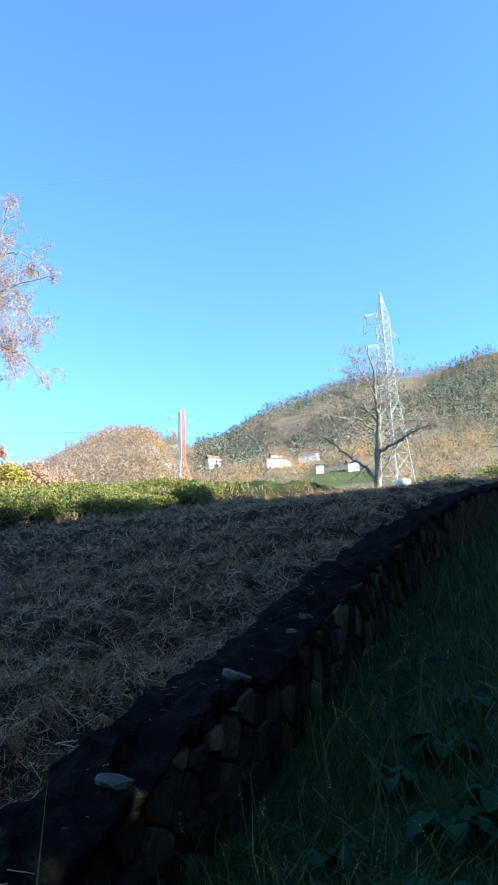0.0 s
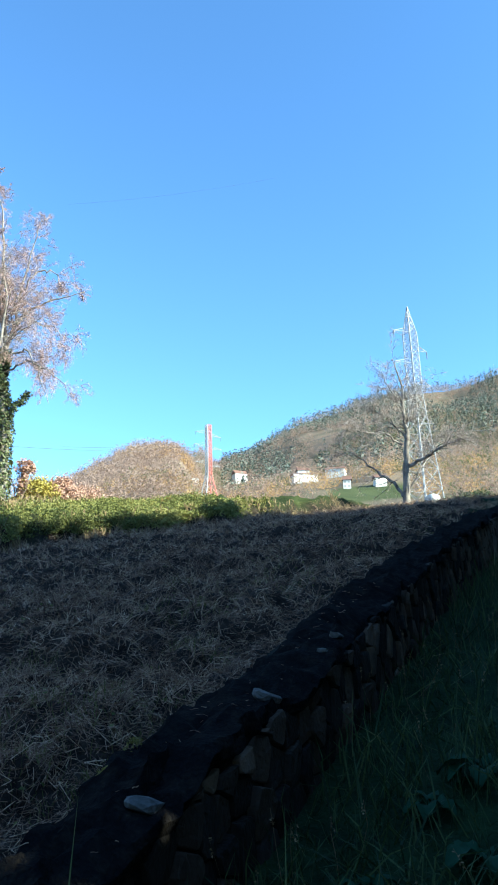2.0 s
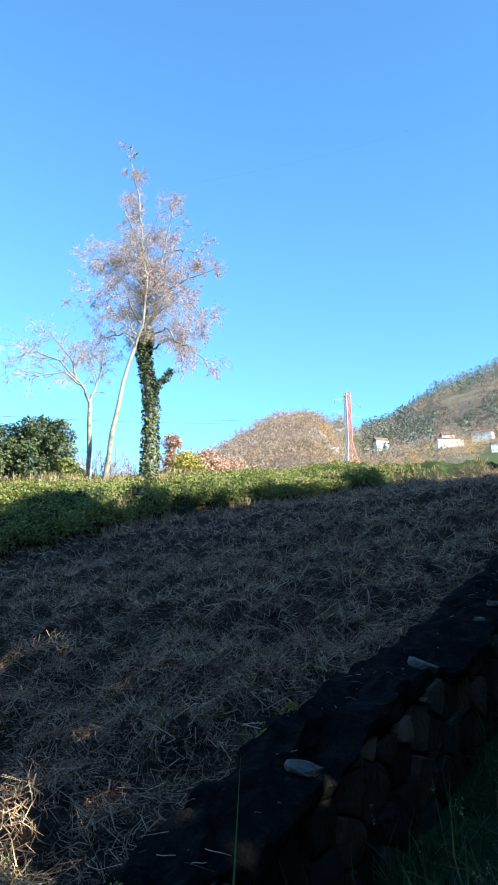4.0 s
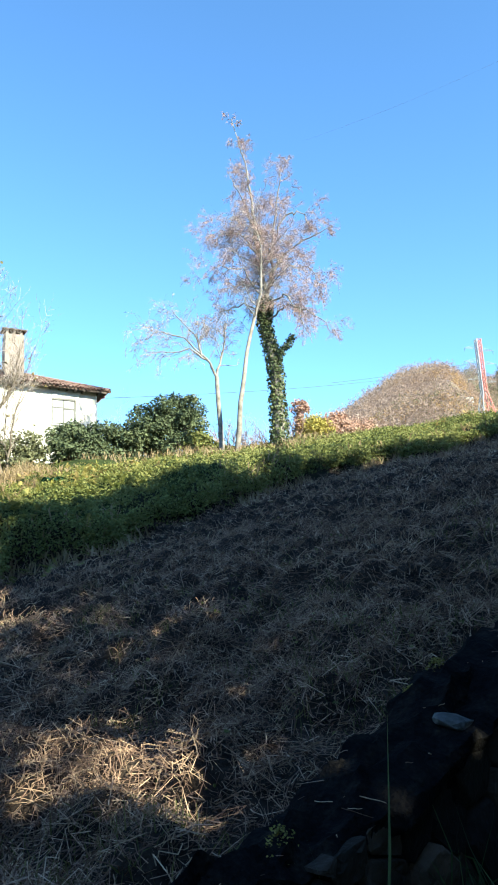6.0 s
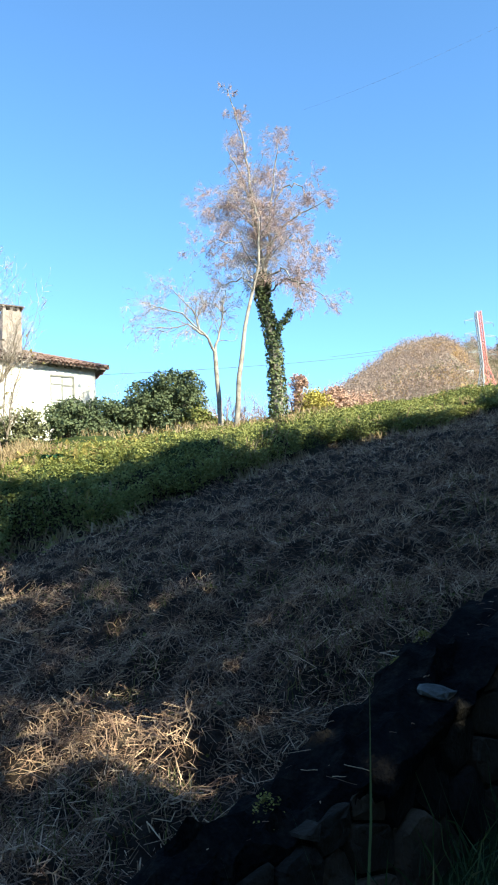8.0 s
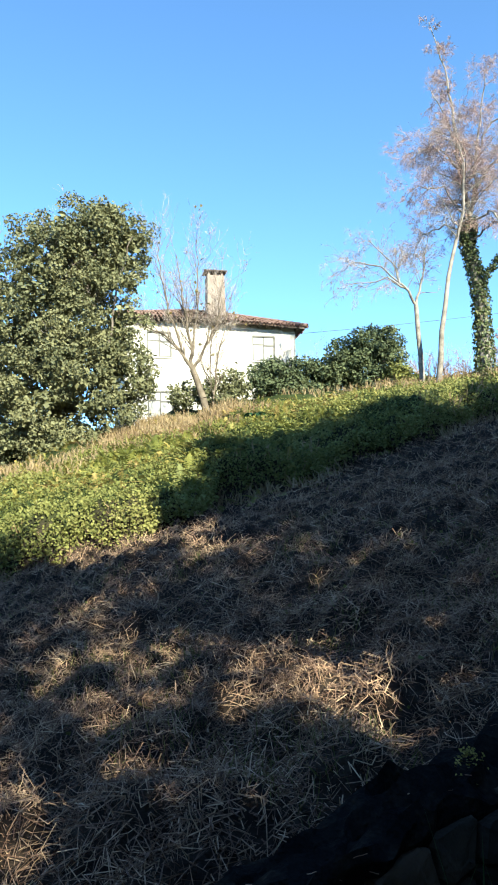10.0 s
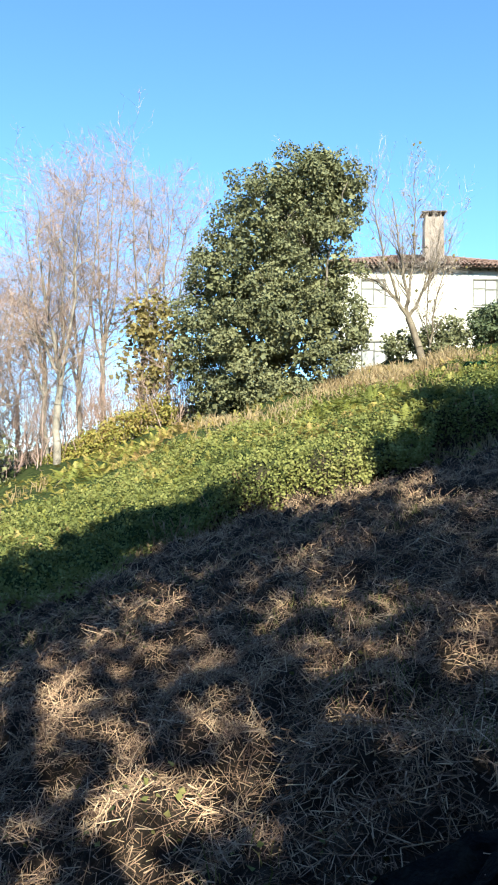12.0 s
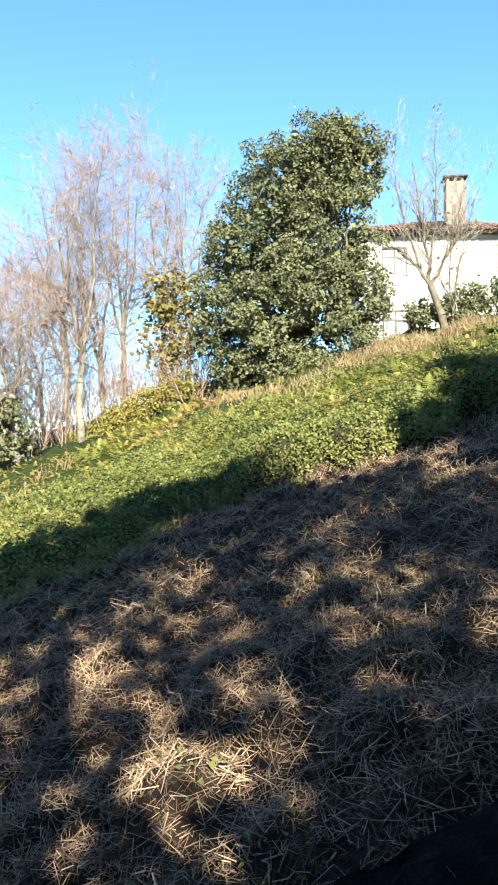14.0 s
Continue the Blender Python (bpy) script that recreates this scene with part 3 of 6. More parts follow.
def birch_trees():
    spec = [(5, 0.2, 0.0, 6, 45, 0.55, 0.5, 0.2), (4, 0.25, -0.06, 5, 40, 0.6, 0.55, 0.15), (4, 0.28, -0.14, 0, 0, 0, 0, 0)]
    base = down(at(25.6, 10.4, 26))
    t = thing("birch_tree", base, "slender leaning birch with pale bark beside the ivy tree", "tree", "birches on the crest")
    trunk = stem([base, at(25.1, 15, 26), at(24.4, 19, 26.2), at(22.9, 23.7, 26.6), at(22.6, 27, 27), at(23.2, 30, 27)], 0.115, 0.02, 0.012, 4)
    levels = [[], [], []]
    sprout(levels, trunk[10:], 30, 0.0, 0.9, 1.5, 60, spec, 0.15)
    finish_tree(t, trunk, [], levels, BIRCH, PALE_TWIG)
    base = down(at(26.9, 10.6, 27))
    t = thing("birch_tree", base, "thin forked birch with drooping bare branches", "tree", "birches on the crest")
    trunk = stem([base, at(26.9, 13.2, 27), at(27.0, 17.2, 27)], 0.12, 0.085, 0.012, 4)
    levels = [[], [], []]
    arms = [stem([at(27.0, 17.2, 27), at(27.7, 18.6, 26.8), at(29.2, 19.4, 26.5), at(32.5, 19.2, 26.2)], 0.06, 0.012, 0.03, 4),
            stem([at(27.0, 17.2, 27), at(26.4, 19.2, 27.3), at(25.7, 22.4, 27.5)], 0.055, 0.012, 0.025, 4),
            stem([at(28.2, 18.9, 26.7), at(28.6, 20.5, 26.7), at(30.6, 22.6, 26.6)], 0.045, 0.012, 0.03, 4),
            stem([at(27.7, 18.6, 26.8), at(29.6, 20.4, 26.6), at(31.8, 20.9, 26.4), at(33.4, 20.0, 26.3)], 0.04, 0.01, 0.03, 4)]
    for a in arms:
        sprout(levels, a, 18, 0.2, 0.98, 1.15, 50, spec, 0.15)
    finish_tree(t, trunk, arms, levels, BIRCH, PALE_TWIG)


def evergreen_tree():
    base = down(at(56.3, 4.2, 25))
    t = thing("evergreen_tree", base, "large dense dark green evergreen tree with ivy-grown crown", "tree")
    top = at(54.8, 22.5, 25)
    trunk = stem([base, at(56.2, 12, 25), at(55.5, 18, 25), top], 0.34, 0.05, 0.06, 4)
    levels = [[], [], []]
    spec = [(5, 0.2, 0.03, 5, 45, 0.55, 0.5, 0.2), (4, 0.25, 0.02, 4, 40, 0.6, 0.55, 0.2), (3, 0.3, 0.0, 0, 0, 0, 0, 0)]
    sprout(levels, trunk, 34, 0.15, 0.98, 1.9, 60, spec, 0.1)
    sprout(levels, trunk[7:], 22, 0.3, 1.0, 1.5, 50, spec, 0.3)
    extra = stem([at(52.2, 15, 24.4), at(51.4, 20, 24.2), at(50.2, 23.3, 24)], 0.045, 0.015, 0.06, 4)
    finish_tree(t, trunk, [extra], levels, BARK, PALE_TWIG)
    c = lambda az, el, a, b, h: (*at(az, el, 25), a, b, h)
    envelope = [c(56.7, 10.5, 3.2, 3.0, 2.3), c(58.8, 13.0, 2.3, 2.4, 2.2), c(53.6, 12.5, 1.9, 2.3, 2.3), c(57.5, 16.6, 2.7, 2.6, 2.0), c(56.5, 20.2, 2.2, 2.2, 1.9), c(54.3, 22.6, 1.9, 2.0, 1.75), c(51.8, 22.8, 1.3, 1.5, 1.4), c(50.6, 23.6, 0.8, 1.1, 0.9), c(57.9, 22.6, 0.9, 1.1, 1.0), c(52.8, 18.0, 1.7, 1.8, 2.1), c(53.0, 21.0, 1.6, 1.7, 1.5), c(50.9, 13.2, 0.9, 1.2, 1.5), c(60.8, 16.5, 1.0, 1.2, 1.5), c(62.0, 10.8, 1.0, 1.2, 1.3), c(57.0, 6.5, 2.5, 1.8, 1.1), c(54.9, 6.6, 2.0, 1.6, 1.1), c(59.2, 6.4, 1.9, 1.6, 1.2)]
    cloud_part("crown", envelope, 1100, 0.34, 84000, 0.096, EVERGREEN, t, "small leathery green leaves", up=0.25)
    inner = [(e[0], e[1], e[2], e[3] * 0.72, e[4] * 0.72, e[5] * 0.72) for e in envelope]
    cloud_part("inner_crown", inner, 200, 0.5, 12000, 0.2, EVERGREEN, t)


def forked_tree():
    base = down(at(44.2, 9.0, 29))
    t = thing("young_tree", base, "young bare tree with pale forked trunk before the house", "tree")
    trunk = stem([base, at(44.7, 11.2, 29), at(45.4, 13.1, 29)], 0.17, 0.13, 0.01, 4)
    arms = [stem([at(45.4, 13.1, 29), at(46.6, 14.9, 28.9), at(48.0, 16.0, 28.7), at(50.2, 16.8, 28.5)], 0.08, 0.012, 0.04, 4),
            stem([at(45.4, 13.1, 29), at(45.6, 15.5, 29), at(46.1, 18.6, 29), at(46.6, 22, 29)], 0.085, 0.012, 0.04, 4),
            stem([at(45.4, 13.1, 29), at(44.4, 14.8, 29.1), at(43.4, 16.5, 29.1), at(42.9, 19.5, 29.1)], 0.08, 0.012, 0.04, 4),
            stem([at(45.5, 14.2, 29), at(45.0, 17, 29), at(44.8, 20, 29), at(44.9, 23.2, 29)], 0.06, 0.01, 0.04, 4),
            stem([at(46.2, 14.4, 28.9), at(47.2, 17.5, 28.8), at(47.9, 20.5, 28.8), at(48.2, 23, 28.8)], 0.055, 0.01, 0.04, 4),
            stem([down(at(43.9, 9.0, 28.9)), at(43.6, 12, 28.9), at(43.1, 15, 28.8), at(42.0, 19.0, 28.8)], 0.05, 0.012, 0.03, 4),
            stem([down(at(43.7, 9.0, 29.2)), at(44.0, 12.5, 29.2), at(43.7, 17, 29.1)], 0.045, 0.012, 0.03, 4)]
    spec = [(5, 0.12, 0.1, 4, 35, 0.6, 0.5, 0.2), (4, 0.16, 0.1, 3, 35, 0.6, 0.6, 0.2), (3, 0.2, 0.06, 0, 0, 0, 0, 0)]
    levels = [[], [], []]
    for a in arms:
        sprout(levels, a, 32, 0.2, 0.98, 1.6, 38, spec, 0.3)
    finish_tree(t, trunk, arms, levels, TAN_BARK, PALE_TWIG)
    tips = np.array([s[3:6] for s in levels[1] + levels[2]])
    few = tips[rng.choice(len(tips), 60)]
    leaf_part("last_leaves", few, 0.16, YELLOW, t, "a few last yellow leaves", folded=True)


def grey_trees():
    """Bare pale-stemmed trees down the slope: short trunks that part into many rising limbs."""
    spec = [(5, 0.14, 0.06, 7, 40, 0.6, 0.55, 0.05), (4, 0.2, 0.04, 5, 40, 0.6, 0.65, 0.05), (3, 0.24, 0.02, 0, 0, 0, 0, 0)]
    stands = [((73.1, 1.6), (73.0, 8.4), 26, 0.15, ((75.2, 21.2), (73.2, 22.6), (71.6, 23.0), (76.6, 16.6))),
              ((73.9, 0.5), (74.2, 8.4), 27, 0.13, ((75.9, 19.0), (74.2, 21.6), (77.2, 14.6))),
              ((69.5, 3.8), (69.8, 10.0), 29, 0.13, ((70.6, 23.6), (68.2, 25.0), (72.2, 22.0), (69.2, 24.2))),
              ((66.8, 5.2), (66.5, 11.0), 29, 0.13, ((66.2, 23.6), (64.4, 22.4), (67.9, 24.4), (63.3, 20.4))),
              ((71.3, 2.4), (71.6, 9.0), 28, 0.12, ((72.4, 22.4), (70.2, 23.4), (73.9, 20.4))),
              ((64.6, 5.5), (64.4, 11.0), 31, 0.11, ((63.4, 19.6), (65.4, 21.0))),
              ((77.8, -2.4), (78.1, 4.0), 24, 0.16, ((79.6, 11.4), (77.6, 12.2), (81.0, 10.6))),
              ((75.6, -0.4), (76.2, 6.0), 29, 0.10, ((77.2, 13.2), (75.6, 14.6), (78.6, 12.4))),
              ((81.0, -3.0), (81.0, 5.0), 28, 0.14, ((79.8, 14.0), (82.0, 14.6), (83.4, 12.6)))]
    for foot, fork, r, thick, tips in stands:
        base = down(at(*foot, r))
        t = thing("bare_tree", base, "bare winter tree with pale grey stems and fine brown twigs", "tree", "bare trees down the slope")
        mid = at((foot[0] + fork[0]) / 2 + 0.15, (foot[1] + fork[1]) / 2, r)
        trunk = stem([base, mid, at(*fork, r)], thick, thick * 0.75, 0.02, 4)
        levels, limbs = [[], [], []], []
        for k, (az, el) in enumerate(tips):
            a = trunk[-1 - (k % 3)]
            deep = r + (-1.2, 0.9, -0.4, 1.5)[k % 4]
            bow = fork[0] + (az - fork[0]) * 0.62
            limbs.append(stem([a[3:6], at(bow, fork[1] + (el - fork[1]) * 0.42, (r + deep) / 2), at(az, el, deep)], thick * 0.5, 0.012, 0.05, 5))
        for a in limbs:
            sprout(levels, a, 26, 0.1, 0.98, 2.2, 58, spec, 0.12)
        sprout(levels, trunk[5:], 6, 0.1, 0.98, 1.5, 50, spec, 0.2)
        finish_tree(t, trunk, limbs, levels, BIRCH, BROWN_TWIG)


def orchard_tree():
    """The bare tree with wide crooked limbs on the crest, before the pylon."""
    base = down(at(-10.3, 10.7, 31))
    t = thing("bare_tree", base, "spreading bare tree with crooked pale limbs on the crest", "tree")
    trunk = stem([base, at(-10.6, 14.6, 31), at(-10.8, 16.5, 31), at(-10.7, 18.2, 31), at(-10.8, 20.2, 31), at(-10.2, 22.5, 31)], 0.17, 0.012, 0.02, 4)
    arms = [stem([at(-10.8, 14.0, 31), at(-12.2, 14.7, 30.8), at(-13.4, 15.3, 30.6), at(-15.0, 15.8, 30.5), at(-16.4, 15.0, 30.4)], 0.085, 0.02, 0.03, 4),
            stem([at(-10.1, 11.7, 31), at(-9.5, 12.8, 31.2), at(-8.5, 13.5, 31.3), at(-7.3, 14.7, 31.4), at(-6.1, 15.5, 31.4), at(-4.6, 16.1, 31.4)], 0.085, 0.015, 0.03, 4),
            stem([at(-10.7, 16.3, 31), at(-9.7, 17.9, 31), at(-8.8, 18.4, 31), at(-6.8, 19.1, 31)], 0.06, 0.012, 0.04, 4),
            stem([at(-10.4, 15.7, 31), at(-9.1, 16.7, 30.6), at(-7.6, 16.8, 30.4), at(-6.4, 17.6, 30.3)], 0.05, 0.012, 0.04, 4),
            stem([at(-10.5, 11.9, 31), at(-11.5, 13.5, 31.2), at(-12.2, 14.5, 31.3), at(-13.2, 16.4, 31.5)], 0.06, 0.015, 0.03, 4),
            stem([at(-10.7, 18.2, 31), at(-10.0, 20.0, 30.8), at(-9.2, 21.6, 30.8)], 0.045, 0.012, 0.04, 4),
            stem([at(-10.8, 17.1, 31), at(-11.7, 18.8, 31.2), at(-12.1, 20.2, 31.3)], 0.045, 0.012, 0.04, 4)]
    spec = [(5, 0.22, 0.03, 7, 48, 0.55, 0.5, 0.15), (4, 0.28, 0.0, 6, 45, 0.6, 0.55, 0.1), (3, 0.3, -0.02, 0, 0, 0, 0, 0)]
    levels = [[], [], []]
    sprout(levels, trunk[6:], 16, 0.1, 0.97, 1.2, 55, spec, 0.15)
    for a in arms:
        sprout(levels, a, 17, 0.2, 0.98, 1.15, 50, spec, 0.1)
    finish_tree(t, trunk, arms, levels, BIRCH, PALE_TWIG)


def shrub(name, label, az, el, r, lumps, count, leaf, mat, category="shrub", group="", size=0.36):
    base = down(at(az, el, r))
    t = thing(name, base, label, category, group)
    env = [(*(at(a, e, r + dr)), w, w, h) for a, e, dr, w, h in lumps]
    stems = []
    for k in range(7):
        a, e, dr, w, h = lumps[k % len(lumps)]
        stems += stem([base + rng.normal(size=3) * [0.2, 0.2, 0], (base + at(a, e, r + dr)) / 2 + rng.normal(size=3) * 0.15, at(a, e, r + dr)], 0.05, 0.015, 0.03, 3)
    tagged(tube_part("stem_growth", stems, BARK, t, 5), kind="stuff")
    cloud_part("foliage", env, 48 * len(lumps), size, count, leaf, mat, t, up=0.3)
    return t


def bank_shrubs():
    shrub("laurel_bush", "rounded dark green laurel bush on the bank", 30.6, 10.6, 30, [(30.6, 12.2, 0, 1.4, 1.2), (29.6, 13.6, 0.3, 0.7, 0.9), (32.4, 13.2, 0, 1.1, 1.2), (31.2, 14.4, 0, 0.9, 0.7), (29.2, 15.0, 0, 0.42, 0.42), (33.4, 12.0, 0, 1.1, 1.0)], 24000, 0.105, LAUREL, group="laurel bushes on the bank")
    shrub("laurel_bush", "olive green laurel bush below the house wall", 36.2, 10.2, 30, [(35.0, 11.6, 0, 1.1, 1.0), (36.6, 11.9, 0, 1.1, 0.95), (38.4, 11.7, 0, 1.1, 1.0), (39.6, 12.4, 0, 0.6, 0.7)], 18000, 0.10, LAUREL, group="laurel bushes on the bank")
    shrub("bush", "grey green bush below the ground floor window", 43.0, 9.4, 29.6, [(43.2, 11.0, 0, 0.8, 0.7), (42.2, 11.6, 0, 0.7, 0.7), (46.2, 11.0, 0.4, 0.6, 0.5)], 5000, 0.12, EVERGREEN)
    shrub("bush", "light green bush at the end of the laurels", 28.2, 10.4, 29, [(28.0, 11.2, 0, 0.7, 0.5), (28.9, 11.6, 0, 0.5, 0.6), (27.2, 10.9, 0, 0.4, 0.35)], 3500, 0.11, CREEPER)
    shrub("bramble_bush", "dark green bramble bush on the crest beside the wall", -14.6, 10.2, 26, [(-14.2, 10.5, 0, 0.45, 0.4), (-15.6, 10.7, 0, 0.5, 0.4), (-13.4, 10.3, 0, 0.35, 0.3), (-16.6, 10.5, 0, 0.4, 0.3)], 3500, 0.08, LAUREL)
    shrub("bush", "yellow green bush behind the wall", -18.8, 10.2, 34, [(-18.6, 11.2, 0, 0.6, 0.5), (-20.2, 11.3, 0, 0.7, 0.6), (-21.6, 11.2, 0, 0.7, 0.5)], 2500, 0.11, CREEPER)
    shrub("autumn_bush", "orange brown bush on the crest", 15.6, 11.2, 30, [(15.6, 12.2, 0, 0.55, 0.4), (14.4, 12.0, 0, 0.4, 0.35), (16.4, 12.4, 0, 0.3, 0.35)], 2500, 0.08, RUST)
    shrub("autumn_bush", "yellow leaved bush on the crest", 19.4, 11.4, 29, [(19.1, 12.6, 0, 0.42, 0.4), (19.5, 12.1, 0, 0.4, 0.4), (18.7, 12.2, 0, 0.4, 0.35), (19.3, 13.0, 0, 0.3, 0.3)], 4200, 0.09, GOLD)
    shrub("autumn_bush", "rust pink leaved bush on the crest", 17.9, 11.4, 29.5, [(17.5, 12.8, 0, 0.48, 0.42), (17.9, 12.2, 0, 0.5, 0.45), (16.7, 12.3, 0, 0.42, 0.4)], 4200, 0.09, RUST)
    shrub("vine_stump", "broken stump overgrown with rust red vine", 20.4, 11.5, 29, [(20.2, 14.4, 0, 0.38, 0.26), (20.3, 13.4, 0, 0.2, 0.5), (20.4, 12.4, 0, 0.18, 0.6)], 2600, 0.08, RUST, "stump", size=0.16)
    shrub("hazel_bush", "tall hazel with large yellow autumn leaves", 66.0, 5.4, 27, [(65.2, 10.5, 0, 0.9, 1.6), (66.8, 9.8, 0, 0.9, 1.5), (66.0, 13.0, 0, 0.8, 0.9), (64.2, 12.4, 0, 0.6, 0.9)], 1500, 0.2, YELLOW, size=0.45)
    for az, el in ((65.8, 5.2), (67.6, 4.2), (69.6, 3.0), (71.2, 2.0), (72.6, 1.0), (75.2, -0.6)):
        shrub("bracken_bush", "yellow and rust bracken bush under the bare trees", az, el - 0.4, 26.5, [(az, el + 0.5, 0, 0.6, 0.45), (az + 0.9, el + 0.3, 0.3, 0.5, 0.4), (az - 0.8, el + 0.6, -0.2, 0.5, 0.5)], 2200, 0.085, BRACKEN, group="bracken bushes under the trees", size=0.26)
    shrub("ivy_shrub", "ivy covered low tree on the falling slope", 78.2, -2.9, 24, [(78.6, 1.0, 0, 0.9, 0.9), (80.5, 0.0, 0, 1.2, 1.2), (79.0, 3.0, 0, 0.8, 0.8), (83.0, -1.0, 0, 1.4, 1.4)], 7000, 0.13, EVERGREEN)


def brush(az, el, r, height, n, mat, label):
    base = down(at(az, el, r))
    t = thing("brushwood", base, label, "bush", "brushwood under the bare trees")
    levels = [[], [], []]
    spec = [(5, 0.14, 0.05, 5, 30, 0.6, 0.6, 0.15), (4, 0.2, 0.03, 4, 35, 0.6, 0.6, 0.15), (3, 0.25, 0.0, 0, 0, 0, 0, 0)]
    for _ in range(n):
        o = rng.normal(size=3) * [0.9, 0.9, 0]
        grow(levels, down(base + o), np.array([rng.normal() * 0.3, rng.normal() * 0.3, 1.0]), height * rng.uniform(0.6, 1.2), 0.02, spec, 0)
    tagged(tube_part("stem_growth", levels[0], mat, t, 4), kind="stuff")
    tagged(tube_part("twig_growth", levels[1] + levels[2], mat, t, 2), kind="stuff")


BRUSH = [(62.6, 5.4, 27, 2.4), (64.6, 5.2, 27.5, 2.8), (66.8, 4.6, 28, 2.6), (68.6, 3.6, 27.5, 2.4), (70.4, 2.6, 28.5, 3.0), (72.2, 1.4, 28.5, 3.0), (75.0, 0.0, 27, 3.4), (76.2, -0.8, 28, 3.6), (77.8, -2.0, 28, 3.6), (79.5, -3.0, 27, 3.6), (82.0, -4.0, 27, 4.0), (60.8, 5.2, 28, 2.0), (27.8, 10.8, 31, 1.0), (24.0, 11.0, 30, 1.0), (21.0, 11.2, 31, 1.2), (36.4, 11.0, 33, 2.2)]
for k, (a_, e_, r_, h_) in enumerate(BRUSH):
    brush(a_, e_, r_, h_, 26, BROWN_TWIG if k % 3 else TWIG, "tangle of bare brown brushwood stems")
ivy_tree()
birch_trees()
evergreen_tree()
forked_tree()
grey_trees()
orchard_tree()
bank_shrubs()


# Unseen trees set on the far side of the path, whose crowns shade the field.
rng = np.random.default_rng(23)


def shade_tree(s, w, height, spread, count, label, leaf=0.3, clumps=160, clump=0.28, cap=0):
    x, y = xy_of(s, w)
    base = np.array((x, y, float(ground_level(x, y)) - 0.05))
    t = thing("unseen_shade_tree", base, label, "tree", "roadside trees")
    trunk = stem([base, base + [0.1, 0.1, height * 0.5], base + [0, 0, height * 0.92]], 0.25, 0.04, 0.06, 5)
    levels = [[], []]
    spec = [(5, 0.18, 0.05, 4, 45, 0.55, 0.5, 0.2), (4, 0.22, 0.02, 0, 0, 0, 0, 0)]
    sprout(levels, trunk, 8, 0.25, 0.98, spread * 0.8, 55, spec, 0.2)
    finish_tree(t, trunk, [], levels, BARK, TWIG)
    env = [(*(base + [rng.normal() * spread * 0.3, rng.normal() * spread * 0.3, height * k]), spread * q, spread * q, height * 0.17) for k, q in ((0.12, 0.9), (0.3, 1.0), (0.48, 1.0), (0.64, 0.95), (0.8, 0.85), (0.88, 0.6))]
    cloud_part("crown", env, clumps, spread * clump, count, leaf, EVERGREEN, t)
    if cap:
        cloud_part("crown_top", [(*(base + [0, 0, height * 0.9]), spread * 0.95, spread * 0.95, 0.65)], 60, 0.3, cap, 0.42, EVERGREEN, t)


for s_ in np.arange(6.9, 23.5, 1.4):
    shade_tree(s_ + rng.normal() * 0.2, -5.6 + rng.normal() * 0.3, 10.75 - 0.09 * max(s_ - 9, 0) + rng.normal() * 0.2, 1.9, 4000, "unseen dense evergreen tree, set for its shade", leaf=0.4, cap=350)
for s_ in np.arange(8.0, 23, 2.4):
    shade_tree(s_ + rng.normal() * 0.2, -7.4 + rng.normal() * 0.3, 11.2 - 0.09 * max(s_ - 9, 0) + rng.normal() * 0.3, 2.1, 3600, "unseen dense evergreen tree, set for its shade", leaf=0.42)
for s_, h_ in ((5.7, 10.0), (5.2, 9.5)):
    shade_tree(s_, -5.9, h_, 1.25, 3200, "unseen dense evergreen tree, set for its shade", leaf=0.5, clumps=260, clump=0.22)
for s_, w_, h_, n_, c_ in ((4.2, -6.6, 7.4, 3600, 0), (2.9, -6.4, 7.1, 6200, 0), (1.7, -6.6, 9.2, 3700, 240), (0.4, -6.2, 10.0, 3100, 320), (-0.9, -6.6, 9.2, 2500, 320), (-2.3, -6.3, 8.4, 2000, 280), (-3.8, -6.6, 7.6, 1100, 250), (-5.4, -6.4, 6.8, 1100, 200), (-7.0, -6.4, 6.0, 1100, 0), (-8.6, -6.5, 5.4, 1100, 0)):
    shade_tree(s_, w_, h_, 1.5, n_, "thin leaved tree beside the path", leaf=0.17, clumps=1300, clump=0.12, cap=c_)
# Unseen shrubs, added to keep the sun off the path and coping.
for s_, h_ in ((0.4, 3.3), (1.55, 3.15), (2.7, 3.4), (3.9, 3.4), (5.2, 3.0), (6.4, 2.8)):
    shade_tree(s_, -4.4, h_, 1.0, 1300, "unseen low evergreen shrub, added to shade the path", leaf=0.36)
# Unseen trees added behind the eye to cut skylight in the shade.
for k_ in range(4):
    az_ = 120 + 22 * k_
    x_, y_ = polar(az_, 13 + 2 * rng.random())
    shade_tree(*[float(q) for q in sw_of(x_, y_)], 10 + rng.normal(), 2.4, 1300, "tall dense evergreen tree behind the path", leaf=1.0)
for s_, w_, h_ in ((-10.5, -1.5, 10.5), (-10.0, 3.0, 10.0)):
    shade_tree(s_, w_, h_, 2.2, 2600, "unseen dense evergreen tree, set for its shade", leaf=0.45)

